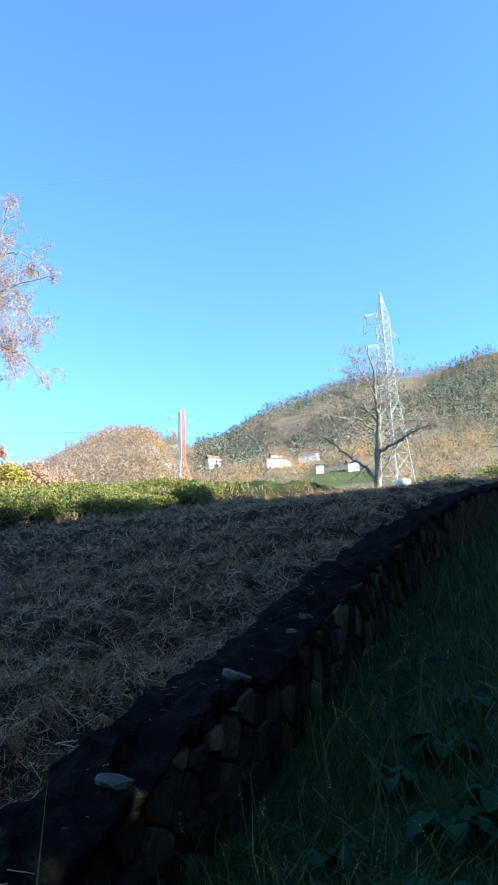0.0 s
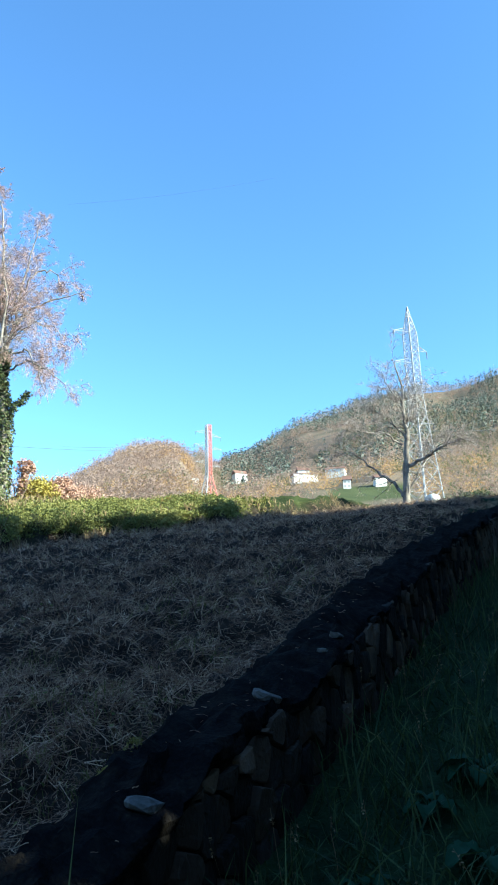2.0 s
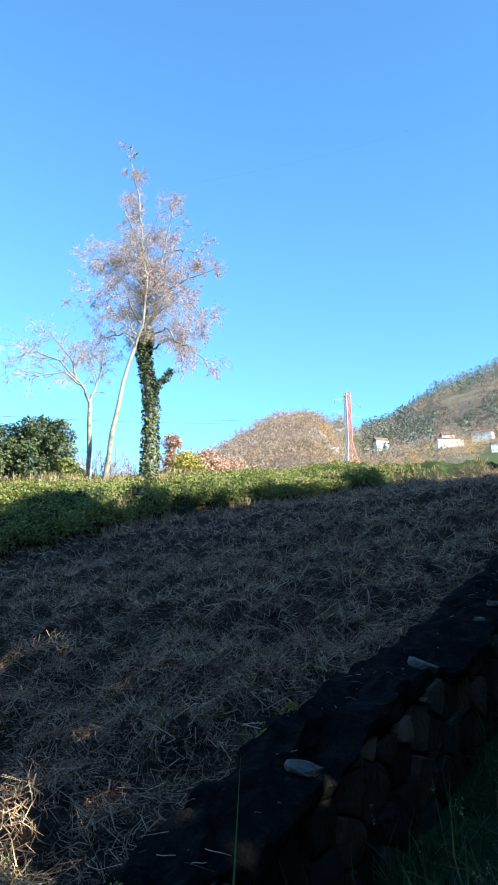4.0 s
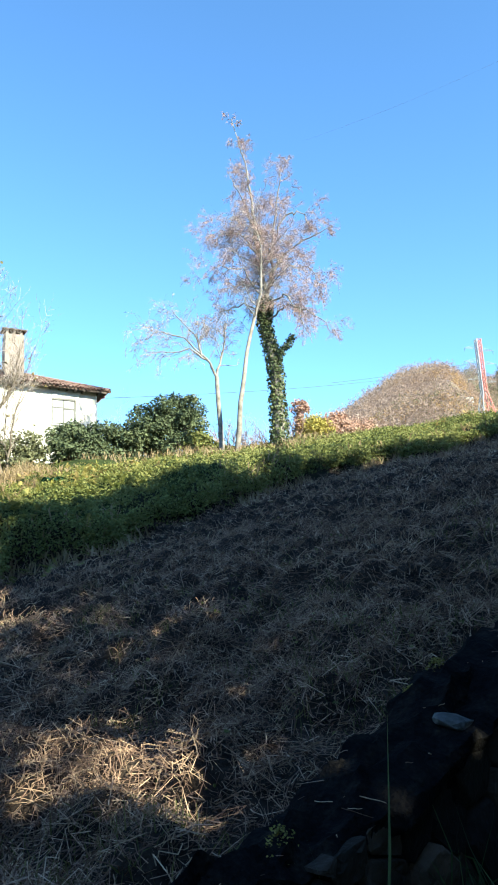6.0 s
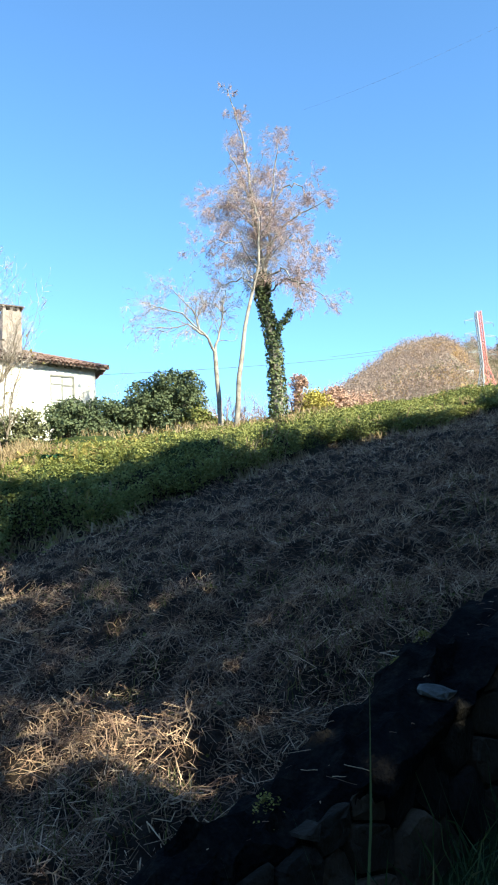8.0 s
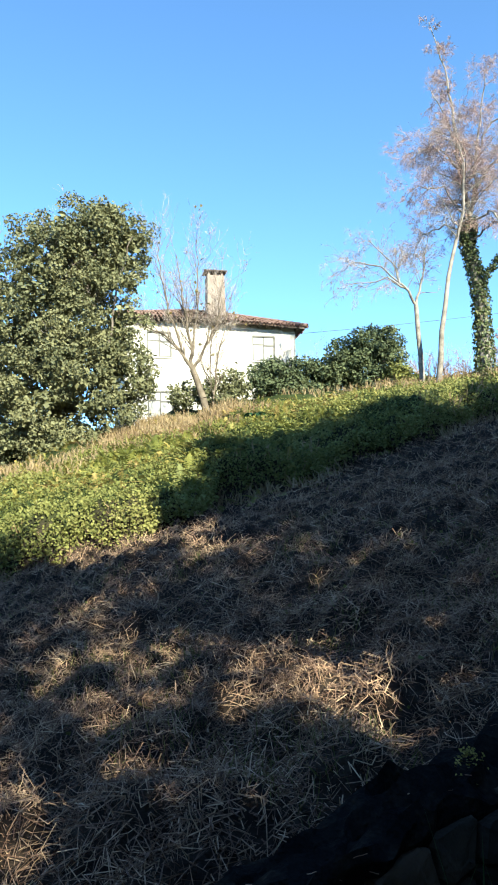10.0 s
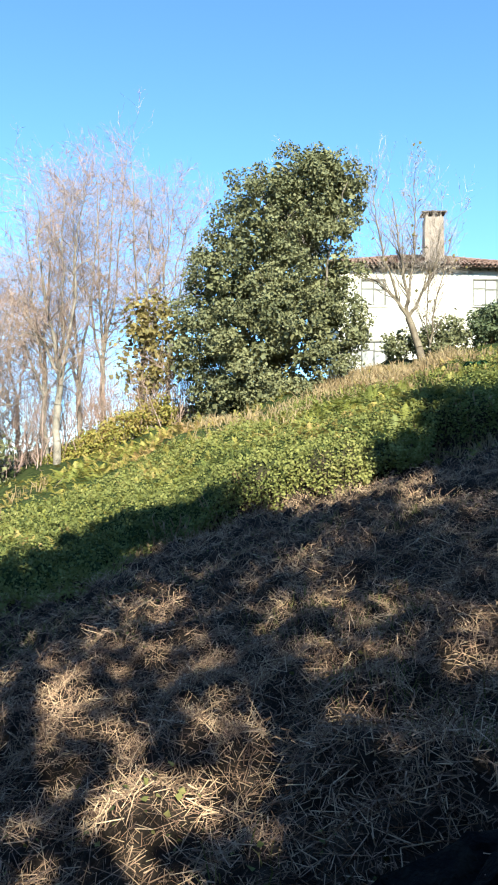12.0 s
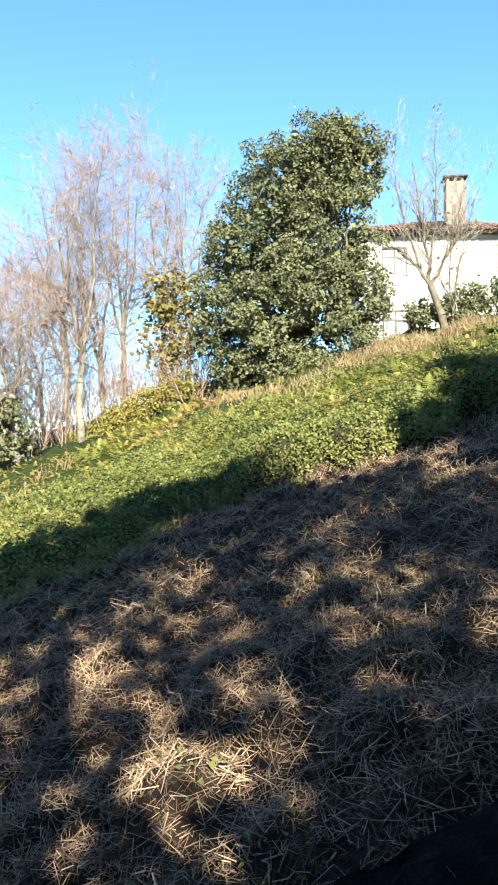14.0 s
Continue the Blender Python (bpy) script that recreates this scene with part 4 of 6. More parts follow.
# ---- the house on the rise ----
def house():
    ax, ay = polar(50.9, 36.5)
    bx, by = polar(36.9, 38.4)
    turn = math.degrees(math.atan2(by - ay, bx - ax))
    width = math.hypot(bx - ax, by - ay)
    base_z = EYE + 4.6
    eave = EYE + 36.5 * math.tan(radians(17.0)) - base_z
    h = thing("house", (ax, ay, base_z), "old two-storey cream rendered house with tiled hip roof", "house", turn=turn)
    m = h.matrix_world.copy()
    depth = 8.0
    # local frame: x along the front, y into the house (away from the viewer), z up
    wins = [(1.15, 1.3, eave - 1.95, eave - 0.55), (6.85, 1.3, eave - 1.98, eave - 0.55), (1.15, 1.35, eave - 5.2, eave - 3.75)]

    def put(bm):
        bmesh.ops.transform(bm, matrix=m, verts=bm.verts)
        return bm

    bm = bmesh.new()
    xs = sorted({0.0, width, *[w[0] for w in wins], *[w[0] + w[1] for w in wins]})
    zs = sorted({-1.2, eave, *[w[2] for w in wins], *[w[3] for w in wins]})
    for x0, x1 in zip(xs[:-1], xs[1:]):
        for z0, z1 in zip(zs[:-1], zs[1:]):
            cx, cz = (x0 + x1) / 2, (z0 + z1) / 2
            if not any(w[0] < cx < w[0] + w[1] and w[2] < cz < w[3] for w in wins):
                box(bm, (x0, 0, z0), (x1, 0.4, z1))
    bmesh.ops.remove_doubles(bm, verts=bm.verts, dist=0.001)
    part("front_wall", put(bm), RENDER, h, "cream render with ochre stains")
    for name, lo, hi in (("end_wall", (0, 0.4, -1.2), (0.4, depth, eave)), ("end_wall", (width - 0.4, 0.4, -1.2), (width, depth, eave)), ("rear_wall", (0.4, depth - 0.4, -1.2), (width - 0.4, depth, eave))):
        bm = bmesh.new()
        box(bm, lo, hi)
        part(name, put(bm), RENDER, h)
    bm = bmesh.new()
    box(bm, (0.4, 0.4, eave - 0.25), (width - 0.4, depth - 0.4, eave - 0.05))
    part("loft_floor", put(bm), DARK_WOOD, h)
    for k, (x, w, z0, z1) in enumerate(wins):
        win = child("window", mesh_of("window", np.array([m @ Vector(v) for v in ((x, 0.10, z0), (x + w, 0.10, z0), (x + w, 0.10, z1), (x, 0.10, z1))]), np.array([[0, 1, 2, 3]])), SHUTTER, h, "window with pale closed inner shutters")
        bm = bmesh.new()
        t = 0.085
        box(bm, (x, 0.02, z1 - t), (x + w, 0.16, z1))
        box(bm, (x, 0.06, z0), (x + w, 0.16, z0 + t))
        box(bm, (x, 0.06, z0 + t), (x + t, 0.16, z1 - t))
        box(bm, (x + w - t, 0.06, z0 + t), (x + w, 0.16, z1 - t))
        box(bm, (x + w * 0.48, 0.07, z0 + t), (x + w * 0.48 + 0.07, 0.15, z1 - t))
        box(bm, (x + t, 0.07, z1 - 0.52), (x + w * 0.48, 0.15, z1 - 0.46))
        box(bm, (x + w * 0.48 + 0.07, 0.07, z1 - 0.58), (x + w - t, 0.15, z1 - 0.50))
        part("window_frame", put(bm), GREY_WOOD, win)
        for lo, hi in (((x + t, z1 - 0.46), (x + w * 0.48, z1 - t)), ((x + w * 0.48 + 0.07, z1 - 0.50), (x + w - t, z1 - t))):
            v = [m @ Vector(p) for p in ((lo[0], 0.11, lo[1]), (hi[0], 0.11, lo[1]), (hi[0], 0.11, hi[1]), (lo[0], 0.11, hi[1]))]
            v = [q + (m.to_3x3() @ Vector((0, -0.03, 0))) for q in v]
            child("pane", mesh_of("pane", np.array(v), np.array([[0, 1, 2, 3]])), SHUTTER, win)
        bm = bmesh.new()
        box(bm, (x - 0.08, -0.07, z0 - 0.07), (x + w + 0.08, 0.05, z0), bevel=0.01)
        part("sill", put(bm), RENDER, win)
    # roof: four slopes with rows of half-round tiles
    o, pitch = 0.55, math.tan(radians(21))
    x0, x1, y0, y1 = -o, width + o, -o, depth + o
    half = (y1 - y0) / 2
    rz = eave + 0.12 + half * pitch
    ra, rb = x0 + half * 0.95, x1 - half * 0.95
    P = [(x0, y0, eave + 0.12), (x1, y0, eave + 0.12), (x1, y1, eave + 0.12), (x0, y1, eave + 0.12), (ra, y0 + half, rz), (rb, y0 + half, rz)]
    sag = lambda p: Vector((p[0], p[1], p[2] - 0.22 * smooth((p[0] - 5.5) / 5.0)))
    bm = bmesh.new()
    v = [bm.verts.new(m @ sag(p)) for p in P]
    for f in ((0, 1, 5, 4), (1, 2, 5), (2, 3, 4, 5), (3, 0, 4)):
        bm.faces.new([v[k] for k in f])
    bm.faces.new([v[k] for k in (3, 2, 1, 0)])
    roof = part("roof", bm, DARK_WOOD, h, "old clay tiled hip roof with ragged eaves")
    segs = []
    def courses(a, b, c, d, n):
        a, b, c, d = [np.array(sag(p)) for p in (a, b, c, d)]
        for k in range(n):
            u = (k + 0.5) / n
            lo, hi = a + (b - a) * u, d + (c - d) * u
            L = np.linalg.norm(hi - lo)
            rows = max(int(L / 0.38), 1)
            lift = np.array([0, 0, 0.03])
            for j in range(rows):
                p, q = lo + (hi - lo) * (j / rows) + lift * rng.uniform(0.4, 1.6), lo + (hi - lo) * ((j + 1.12) / rows) + lift * 0.6
                p = p + rng.normal(size=3) * 0.012
                if j == 0:
                    p = p - (hi - lo) / L * rng.uniform(0.0, 0.12)
                segs.append((*p, *q, 0.095, 0.075))
    courses(P[0], P[1], P[5], P[4], 52)
    courses(P[1], P[2], P[5], P[5], 42)
    courses(P[3], P[0], P[4], P[4], 42)
    for a, b in ((P[0], P[4]), (P[1], P[5]), (P[4], P[5])):
        a, b = np.array(sag(a)), np.array(sag(b))
        for j in range(14):
            segs.append((*(a + (b - a) * j / 14 + [0, 0, 0.06]), *(a + (b - a) * (j + 1.1) / 14 + [0, 0, 0.05]), 0.12, 0.10))
    tv, tf = tubes(segs, 6)
    tv = np.array([m @ Vector(q) for q in tv])
    tagged(child("roof_tiles", mesh_of("roof_tiles", tv, tf, True), TILE, roof), kind="stuff")
    for k in range(int((x1 - x0) / 0.42)):
        x = x0 + 0.15 + k * 0.42 + rng.normal() * 0.02
        if rng.random() < 0.9:
            fall = -0.22 * smooth((x - 5.5) / 5.0)
            bm = bmesh.new()
            box(bm, (x, y0 + 0.05 + rng.random() * 0.12, eave - 0.06 + fall), (x + 0.09, 0.0, eave + 0.07 + fall))
            part("rafter", put(bm), DARK_WOOD, roof)
    for x0_, x1_, z_, dz in ((-0.5, 5.2, eave + 0.02, 0.0), (5.2, width + 0.45, eave - 0.02, -0.2)):
        bm = bmesh.new()
        vs = box(bm, (x0_, -0.5, z_), (x1_, -0.46, z_ + 0.13))
        for q in vs:
            q.co.z += dz * smooth((q.co.x - 5.2) / 4.0)
        part("eaves_board", put(bm), DARK_WOOD, h)
    # chimney
    cx, cy = 4.85, 2.2
    cz0, cz1 = eave + 0.5, eave + 3.55
    bm = bmesh.new()
    vs = box(bm, (cx, cy, cz0), (cx + 1.1, cy + 0.75, cz1))
    for q in vs:
        if q.co.z > cz1 - 0.1:
            q.co.x = cx + 0.55 + (q.co.x - cx - 0.55) * 0.9
    bmesh.ops.subdivide_edges(bm, edges=bm.edges, cuts=4, use_grid_fill=True)
    for q in bm.verts:
        q.co += Vector(rng.normal(size=3) * 0.008)
    chim = part("chimney", put(bm), CHIMNEY, h, "rendered chimney stack with dark slab cap")
    for px in (0.1, 0.48, 0.86):
        for py in (0.06, 0.5):
            bm = bmesh.new()
            box(bm, (cx + px, cy + py, cz1), (cx + px + 0.12, cy + py + 0.12, cz1 + 0.22))
            part("cap_post", put(bm), CHIMNEY, chim)
    bm = bmesh.new()
    box(bm, (cx - 0.1, cy - 0.12, cz1 + 0.22), (cx + 1.2, cy + 0.87, cz1 + 0.30), bevel=0.015)
    part("cap_slab", put(bm), DARK_WOOD, chim)
    return h


house()


# ---- pylons, cables and the far houses ----
def pylon(az, r, foot, top, half, arms, label, red=False, turn=0.0, cone=False, thick=0.07):
    x, y = polar(az, r)
    t = thing("pylon", (x, y, float(ground_level(x, y))), label, "pylon", "lattice pylons")
    z0, z1 = float(ground_level(x, y)) - 0.3, EYE + r * math.tan(radians(top))
    H = z1 - z0
    m = Matrix.Translation((x, y, 0)) @ pose(0, 0, 0, 0, 0, turn)
    def half_at(z):
        u = (z - z0) / H
        w = half * (1 - u / 0.62) + 0.65 * u / 0.62 if u < 0.62 else 0.65
        return w * max((z1 - z) / (H * 0.12), 0.03) if cone and u > 0.88 else w
    corners = ((1, 1), (-1, 1), (-1, -1), (1, -1))
    def world_seg(a, b, ra, rb):
        a, b = m @ Vector(a), m @ Vector(b)
        return (*a, *b, ra, rb)
    levels = z0 + H * np.r_[np.linspace(0, 0.62, 9) ** 0.9 * 0.62 ** 0.1, np.linspace(0.62, 0.88, 9)[1:], np.linspace(0.88, 1.0, 5)[1:]]
    for cx, cy in corners:
        segs = [world_seg((cx * half_at(a), cy * half_at(a), a), (cx * half_at(b), cy * half_at(b), b), thick, thick) for a, b in zip(levels[:-1], levels[1:])]
        tube_part("leg", segs, RED_STEEL if red and cx > 0 else STEEL, t, 4)
    for k in range(4):
        (ax, ay), (bx, by) = corners[k], corners[(k + 1) % 4]
        segs = []
        for a, b in zip(levels[:-1], levels[1:]):
            ha, hb = half_at(a), half_at(b)
            segs.append(world_seg((ax * ha, ay * ha, a), (bx * hb, by * hb, b), thick * 0.55, thick * 0.55))
            segs.append(world_seg((bx * ha, by * ha, a), (ax * hb, ay * hb, b), thick * 0.55, thick * 0.55))
            segs.append(world_seg((ax * hb, ay * hb, b), (bx * hb, by * hb, b), thick * 0.5, thick * 0.5))
        tube_part("lattice", segs, RED_STEEL if red and k == 2 else STEEL, t, 3)
    tips = []
    for el, side, reach in arms:
        z = EYE + r * math.tan(radians(el))
        w = half_at(z)
        segs = [world_seg((side * w, w, z), (side * reach, 0, z), 0.06, 0.04), world_seg((side * w, -w, z), (side * reach, 0, z), 0.06, 0.04), world_seg((side * w, 0, z + 0.9), (side * reach, 0, z), 0.05, 0.04)]
        arm = tube_part("cross_arm", segs, STEEL, t, 4)
        tube_part("insulator", [world_seg((side * reach, 0, z), (side * reach, 0, z - 1.0), 0.06, 0.06)], CABLE, arm, 6)
        tips.append(np.array(m @ Vector((side * reach, 0, z - 1.0))))
    return tips


right_tips = pylon(-11.85, 90, 10.8, 26.35, 2.1, ((24.2, -1, 2.9), (23.2, 1, 2.9), (21.8, -1, 3.2), (20.5, 1, 3.2), (18.6, -1, 2.8), (17.5, 1, 2.8)), "tall galvanised lattice pylon with a pointed top", turn=35, cone=True)
left_tips = pylon(5.6, 200, 11.4, 18.05, 4.9, ((17.4, -1, 4.2), (17.2, 1, 4.2), (16.4, -1, 4.6), (16.2, 1, 4.6), (15.0, -1, 4.2), (14.8, 1, 4.2)), "distant lattice pylon painted red on one side", red=True, turn=35, thick=0.15)


def cable(a, b, sag, radius, label):
    t = np.linspace(0, 1, 25)
    path = np.array(a)[None] * (1 - t[:, None]) + np.array(b)[None] * t[:, None]
    path[:, 2] -= sag * 4 * t * (1 - t)
    segs = [(*p, *q, radius, radius) for p, q in zip(path[:-1], path[1:])]
    v, f = tubes(segs, 4)
    return tagged(child("cable", mesh_of("cable", v, f, True), CABLE), label, "cable", "overhead cables")


cable(right_tips[5], at(-24, 16.4, 110), 0.8, 0.04, "thin overhead power cable from the pylon")
cable(left_tips[2], at(17.5, 16.1, 190), 0.3, 0.035, "thin overhead power cable from the pylon")
cable(left_tips[3], right_tips[4], 2.0, 0.03, "thin overhead power cable between the pylons")
cable(at(36.2, 15.7, 37.9), at(11.0, 15.95, 75), 0.3, 0.012, "thin service cable from the house eaves")
cable(at(18.0, 34.4, 60), at(-1.0, 36.9, 60), 0.4, 0.006, "thin overhead cable across the sky")


def on_slope(az, el):
    """How far off the hillside meets a line of sight."""
    r = np.arange(240, 1000, 4.0)
    x, y = -r * math.sin(radians(az)), r * math.cos(radians(az))
    rise = np.degrees(np.arctan2(ground_level(x, y) - EYE, r))
    return float(r[np.argmax(rise >= el)])


def far_house(az, el, w, h, storeys, turn, label):
    r = on_slope(az, el)
    HOUSES.append((az, r))
    w, h = w * r / 400, h * r / 400
    x, y = polar(az, r)
    z = EYE + r * math.tan(radians(el))
    ground_z = float(ground_level(x, y))
    t = thing("far_house", (x, y, z), label, "house", "houses on the hillside", turn=turn + az)
    m = t.matrix_world.copy()
    d = w * 0.7
    bm = bmesh.new()
    box(bm, (-w / 2, -d / 2, min(ground_z - z, 0) - 2), (w / 2, d / 2, h))
    bmesh.ops.transform(bm, matrix=m, verts=bm.verts)
    part("wall", bm, WHITE, t)
    bm = bmesh.new()
    o, rise = 0.5, h * 0.5
    v = [bm.verts.new(m @ Vector(p)) for p in ((-w / 2 - o, -d / 2 - o, h), (w / 2 + o, -d / 2 - o, h), (w / 2 + o, d / 2 + o, h), (-w / 2 - o, d / 2 + o, h), (-w / 2 - o, 0, h + rise), (w / 2 + o, 0, h + rise))]
    for f in ((0, 1, 5, 4), (2, 3, 4, 5), (1, 2, 5), (3, 0, 4), (3, 2, 1, 0)):
        bm.faces.new([v[k] for k in f])
    part("roof", bm, TILE, t)
    n = max(int(w / 3.2), 2)
    for fl in range(storeys):
        for k in range(n):
            cx = -w / 2 + (k + 0.5) * w / n
            cz = (fl + 0.5) * h / storeys
            bm = bmesh.new()
            box(bm, (cx - 0.45, -d / 2 - 0.06, cz - 0.5), (cx + 0.45, -d / 2 + 0.1, cz + 0.5))
            bmesh.ops.transform(bm, matrix=m, verts=bm.verts)
            part("window", bm, SHUTTER, t)


HOUSES = []
far_house(3.05, 13.35, 7.5, 5.0, 2, 25, "small white house on the wooded hillside")
far_house(-2.25, 13.25, 14, 3.6, 1, 15, "white house with a terrace on the hillside")
far_house(-2.2, 13.5, 7, 4.6, 1, 15, "white house with a red roof behind the terrace")
far_house(-4.9, 13.5, 11, 4.2, 2, -10, "white house with red tiled roof on the hillside")
far_house(-5.75, 12.55, 4.4, 5.0, 2, 0, "narrow white outbuilding on the hillside")
far_house(-8.4, 12.6, 6.5, 4.5, 1, 20, "low pink washed house on the hillside")
far_house(7.0, 13.5, 7, 1.8, 1, 10, "low white farm building among trees")
far_house(-20.4, 13.4, 5, 2.2, 1, 10, "small white house among trees")


def water_tank():
    x, y = polar(-12.35, 33)
    z = float(ground_level(x, y))
    t = thing("water_tank", (x, y, z), "small white water tank at the foot of the pylon", "tank")
    bm = bmesh.new()
    bmesh.ops.create_cone(bm, cap_ends=True, segments=20, radius1=0.36, radius2=0.34, depth=0.54, matrix=Matrix.Translation((x, y, z + 0.25)))
    bmesh.ops.bevel(bm, geom=[e for e in bm.edges if abs(e.verts[0].co.z - e.verts[1].co.z) < 0.01], offset=0.06, segments=2, affect="EDGES")
    part("body", bm, WHITE, t)
    bm = bmesh.new()
    bmesh.ops.create_cone(bm, cap_ends=True, segments=16, radius1=0.16, radius2=0.14, depth=0.07, matrix=Matrix.Translation((x, y, z + 0.55)))
    part("lid", bm, WHITE, t)


water_tank()

# ---- woods on the hills ----
rng = np.random.default_rng(41)


def woods(name, count, az_lo, az_hi, r_lo, r_hi, height, spread, kind, mat, label, tris=60, gap=0.0, keep=None):
    az = rng.uniform(az_lo, az_hi, count)
    ridge = 1100 - 600 * smooth((az - 4.5) / 3.5)
    hi = np.minimum(r_hi, ridge * 1.0)
    r = r_lo + (hi - r_lo) * rng.random(count) ** 0.75
    x, y = -r * np.sin(np.radians(az)), r * np.cos(np.radians(az))
    patch = wave(x + 31 * len(name), y, 90) * 0.7 + 0.3 * wave(x, y + 17 * len(name), 30)
    ok = patch > gap
    if keep is not None:
        ok &= keep(az, r)
    x, y, r = x[ok], y[ok], r[ok]
    n = len(x)
    z = ground_level(x, y)
    h = height * rng.uniform(0.6, 1.25, n)
    w = h * spread * rng.uniform(0.8, 1.25, n)
    u = rng.random((n, tris))
    ang = rng.random((n, tris)) * 2 * np.pi
    if kind == "pine":
        rad, up = (1 - u) ** 0.8 * np.sqrt(rng.random((n, tris))), 0.12 + 0.88 * u
    else:
        c = 2 * u - 1
        rad, up = np.sqrt(1 - c * c) * rng.random((n, tris)) ** 0.4, 0.55 + 0.43 * c
    p = np.stack([x[:, None] + w[:, None] * rad * np.cos(ang), y[:, None] + w[:, None] * rad * np.sin(ang), z[:, None] + h[:, None] * up], -1).reshape(-1, 3)
    size = np.repeat(w, tris) * (0.36 if kind == "pine" else 0.52)
    tint = np.repeat(rng.random(n), tris) * 0.85 + rng.random(n * tris) * 0.15
    if kind == "bare":
        long = rng.uniform(0.5, 1.25, len(p))[:, None] * (0.75 + 0.0005 * np.repeat(r, tris))[:, None]
        way = unit(rng.normal(size=p.shape) + [0, 0, 0.5])
        side = unit(np.cross(way, rng.normal(size=p.shape))) * long * 0.2
        v = np.stack([p - side, p + side, p + way * long * 1.5], 1).reshape(-1, 3)
        f, t = np.arange(len(v)).reshape(-1, 3), np.repeat(tint, 3)
    else:
        v, f, t = leaves(p, size, up=0.5, tint=tint)
    ob = child(name, mesh_of(name, v, f, False, t), mat)
    return tagged(ob, label, "woods", kind="stuff")


# Distance haze is mixed into the bare and pine colours, greyer and bluer.
WOOD_BROWN = material("hazed_bare_wood", [(0.0, (0.27, 0.185, 0.145)), (0.5, (0.40, 0.285, 0.225)), (1.0, (0.50, 0.375, 0.30))], 0.9, 0.02, 0.2, 0, source="tint", spec=0.1, through_light=0.45, k=0.78)
WOOD_OCHRE = material("autumn_wood", [(0.0, (0.4, 0.235, 0.1)), (0.5, (0.52, 0.33, 0.15)), (1.0, (0.6, 0.41, 0.2))], 0.9, 0.02, 0.2, 0, source="tint", spec=0.1, through_light=0.45, k=0.85)
WOOD_PINE = material("hazed_pine_wood", [(0.0, (0.08, 0.098, 0.088)), (0.5, (0.135, 0.153, 0.128)), (1.0, (0.2, 0.21, 0.175))], 0.9, 0.02, 0.2, 0, source="tint", spec=0.1, k=1)
WOOD_GREEN = material("green_wood", [(0.0, (0.09, 0.11, 0.05)), (0.5, (0.14, 0.155, 0.075)), (1.0, (0.2, 0.2, 0.1))], 0.9, 0.02, 0.2, 0, source="tint", spec=0.1, through_light=0.4, k=0.85)
def clear(az, r):
    """No trees on the houses nor close before them."""
    ok = np.ones(len(az), bool)
    for a, q in HOUSES:
        ok &= ~((np.abs(az - a) < 1.2) & (r > q - 90) & (r < q + 12))
    ok &= ~((az > -10.6) & (az < -4.4) & (r < 335))
    return ok


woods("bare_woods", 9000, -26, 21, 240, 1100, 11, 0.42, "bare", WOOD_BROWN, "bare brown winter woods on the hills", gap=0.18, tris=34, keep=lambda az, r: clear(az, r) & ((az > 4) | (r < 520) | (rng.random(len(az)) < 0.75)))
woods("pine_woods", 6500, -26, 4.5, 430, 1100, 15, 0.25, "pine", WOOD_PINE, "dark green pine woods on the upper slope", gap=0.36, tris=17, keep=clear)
woods("green_woods", 3400, -26, 20, 280, 760, 8, 0.38, "bare", WOOD_GREEN, "mixed green trees on the lower slope", gap=0.4, tris=36, keep=clear)
woods("autumn_woods", 3300, -24, 19, 270, 500, 8, 0.42, "bare", WOOD_OCHRE, "ochre autumn woods on the lower slope", gap=0.3, tris=44, keep=lambda az, r: ((az > 5) | ((r < 400) & (rng.random(len(az)) < 0.3))) & clear(az, r))


# ---- the field of cut bramble stalks ----
rng = np.random.default_rng(31)


def visible(x, y):
    az = np.degrees(np.arctan2(-x, y))
    return (az > -24) & (az < 84)


def stalks(roots, heads, length, thick, bend):
    """Each stalk is a crooked three-sided rod in three lengths with a cut end."""
    n = len(roots)
    side = unit(np.cross(heads, rng.normal(size=(n, 3))))
    sway = unit(np.cross(heads, rng.normal(size=(n, 3))))
    a, b = unit(np.cross(heads, side)), side
    ang = np.arange(3) * 2 * np.pi / 3
    ring = a[:, None] * np.cos(ang)[None, :, None] + b[:, None] * np.sin(ang)[None, :, None]
    rows = []
    for t in (0.0, 0.36, 0.7, 1.0):
        p = roots + heads * (length * t)[:, None] + side * (bend * length * t * t)[:, None] + sway * (0.6 * bend * length * math.sin(2 * math.pi * t))[:, None]
        p[:, 2] -= np.abs(bend) * length * 0.5 * t * t
        rows.append(p[:, None] + ring * (thick * (1 - 0.3 * t))[:, None, None])
    v = np.concatenate(rows, 1)
    k = np.arange(3)
    quads = np.concatenate([np.stack([k + o, (k + 1) % 3 + o, (k + 1) % 3 + o + 3, k + o + 3], 1) for o in (0, 3, 6)])
    base = np.arange(n)[:, None, None] * 12
    return v.reshape(-1, 3), [(base + quads[None]).reshape(-1, 4), (base + np.array([[[9, 10, 11]]])).reshape(-1, 3)]


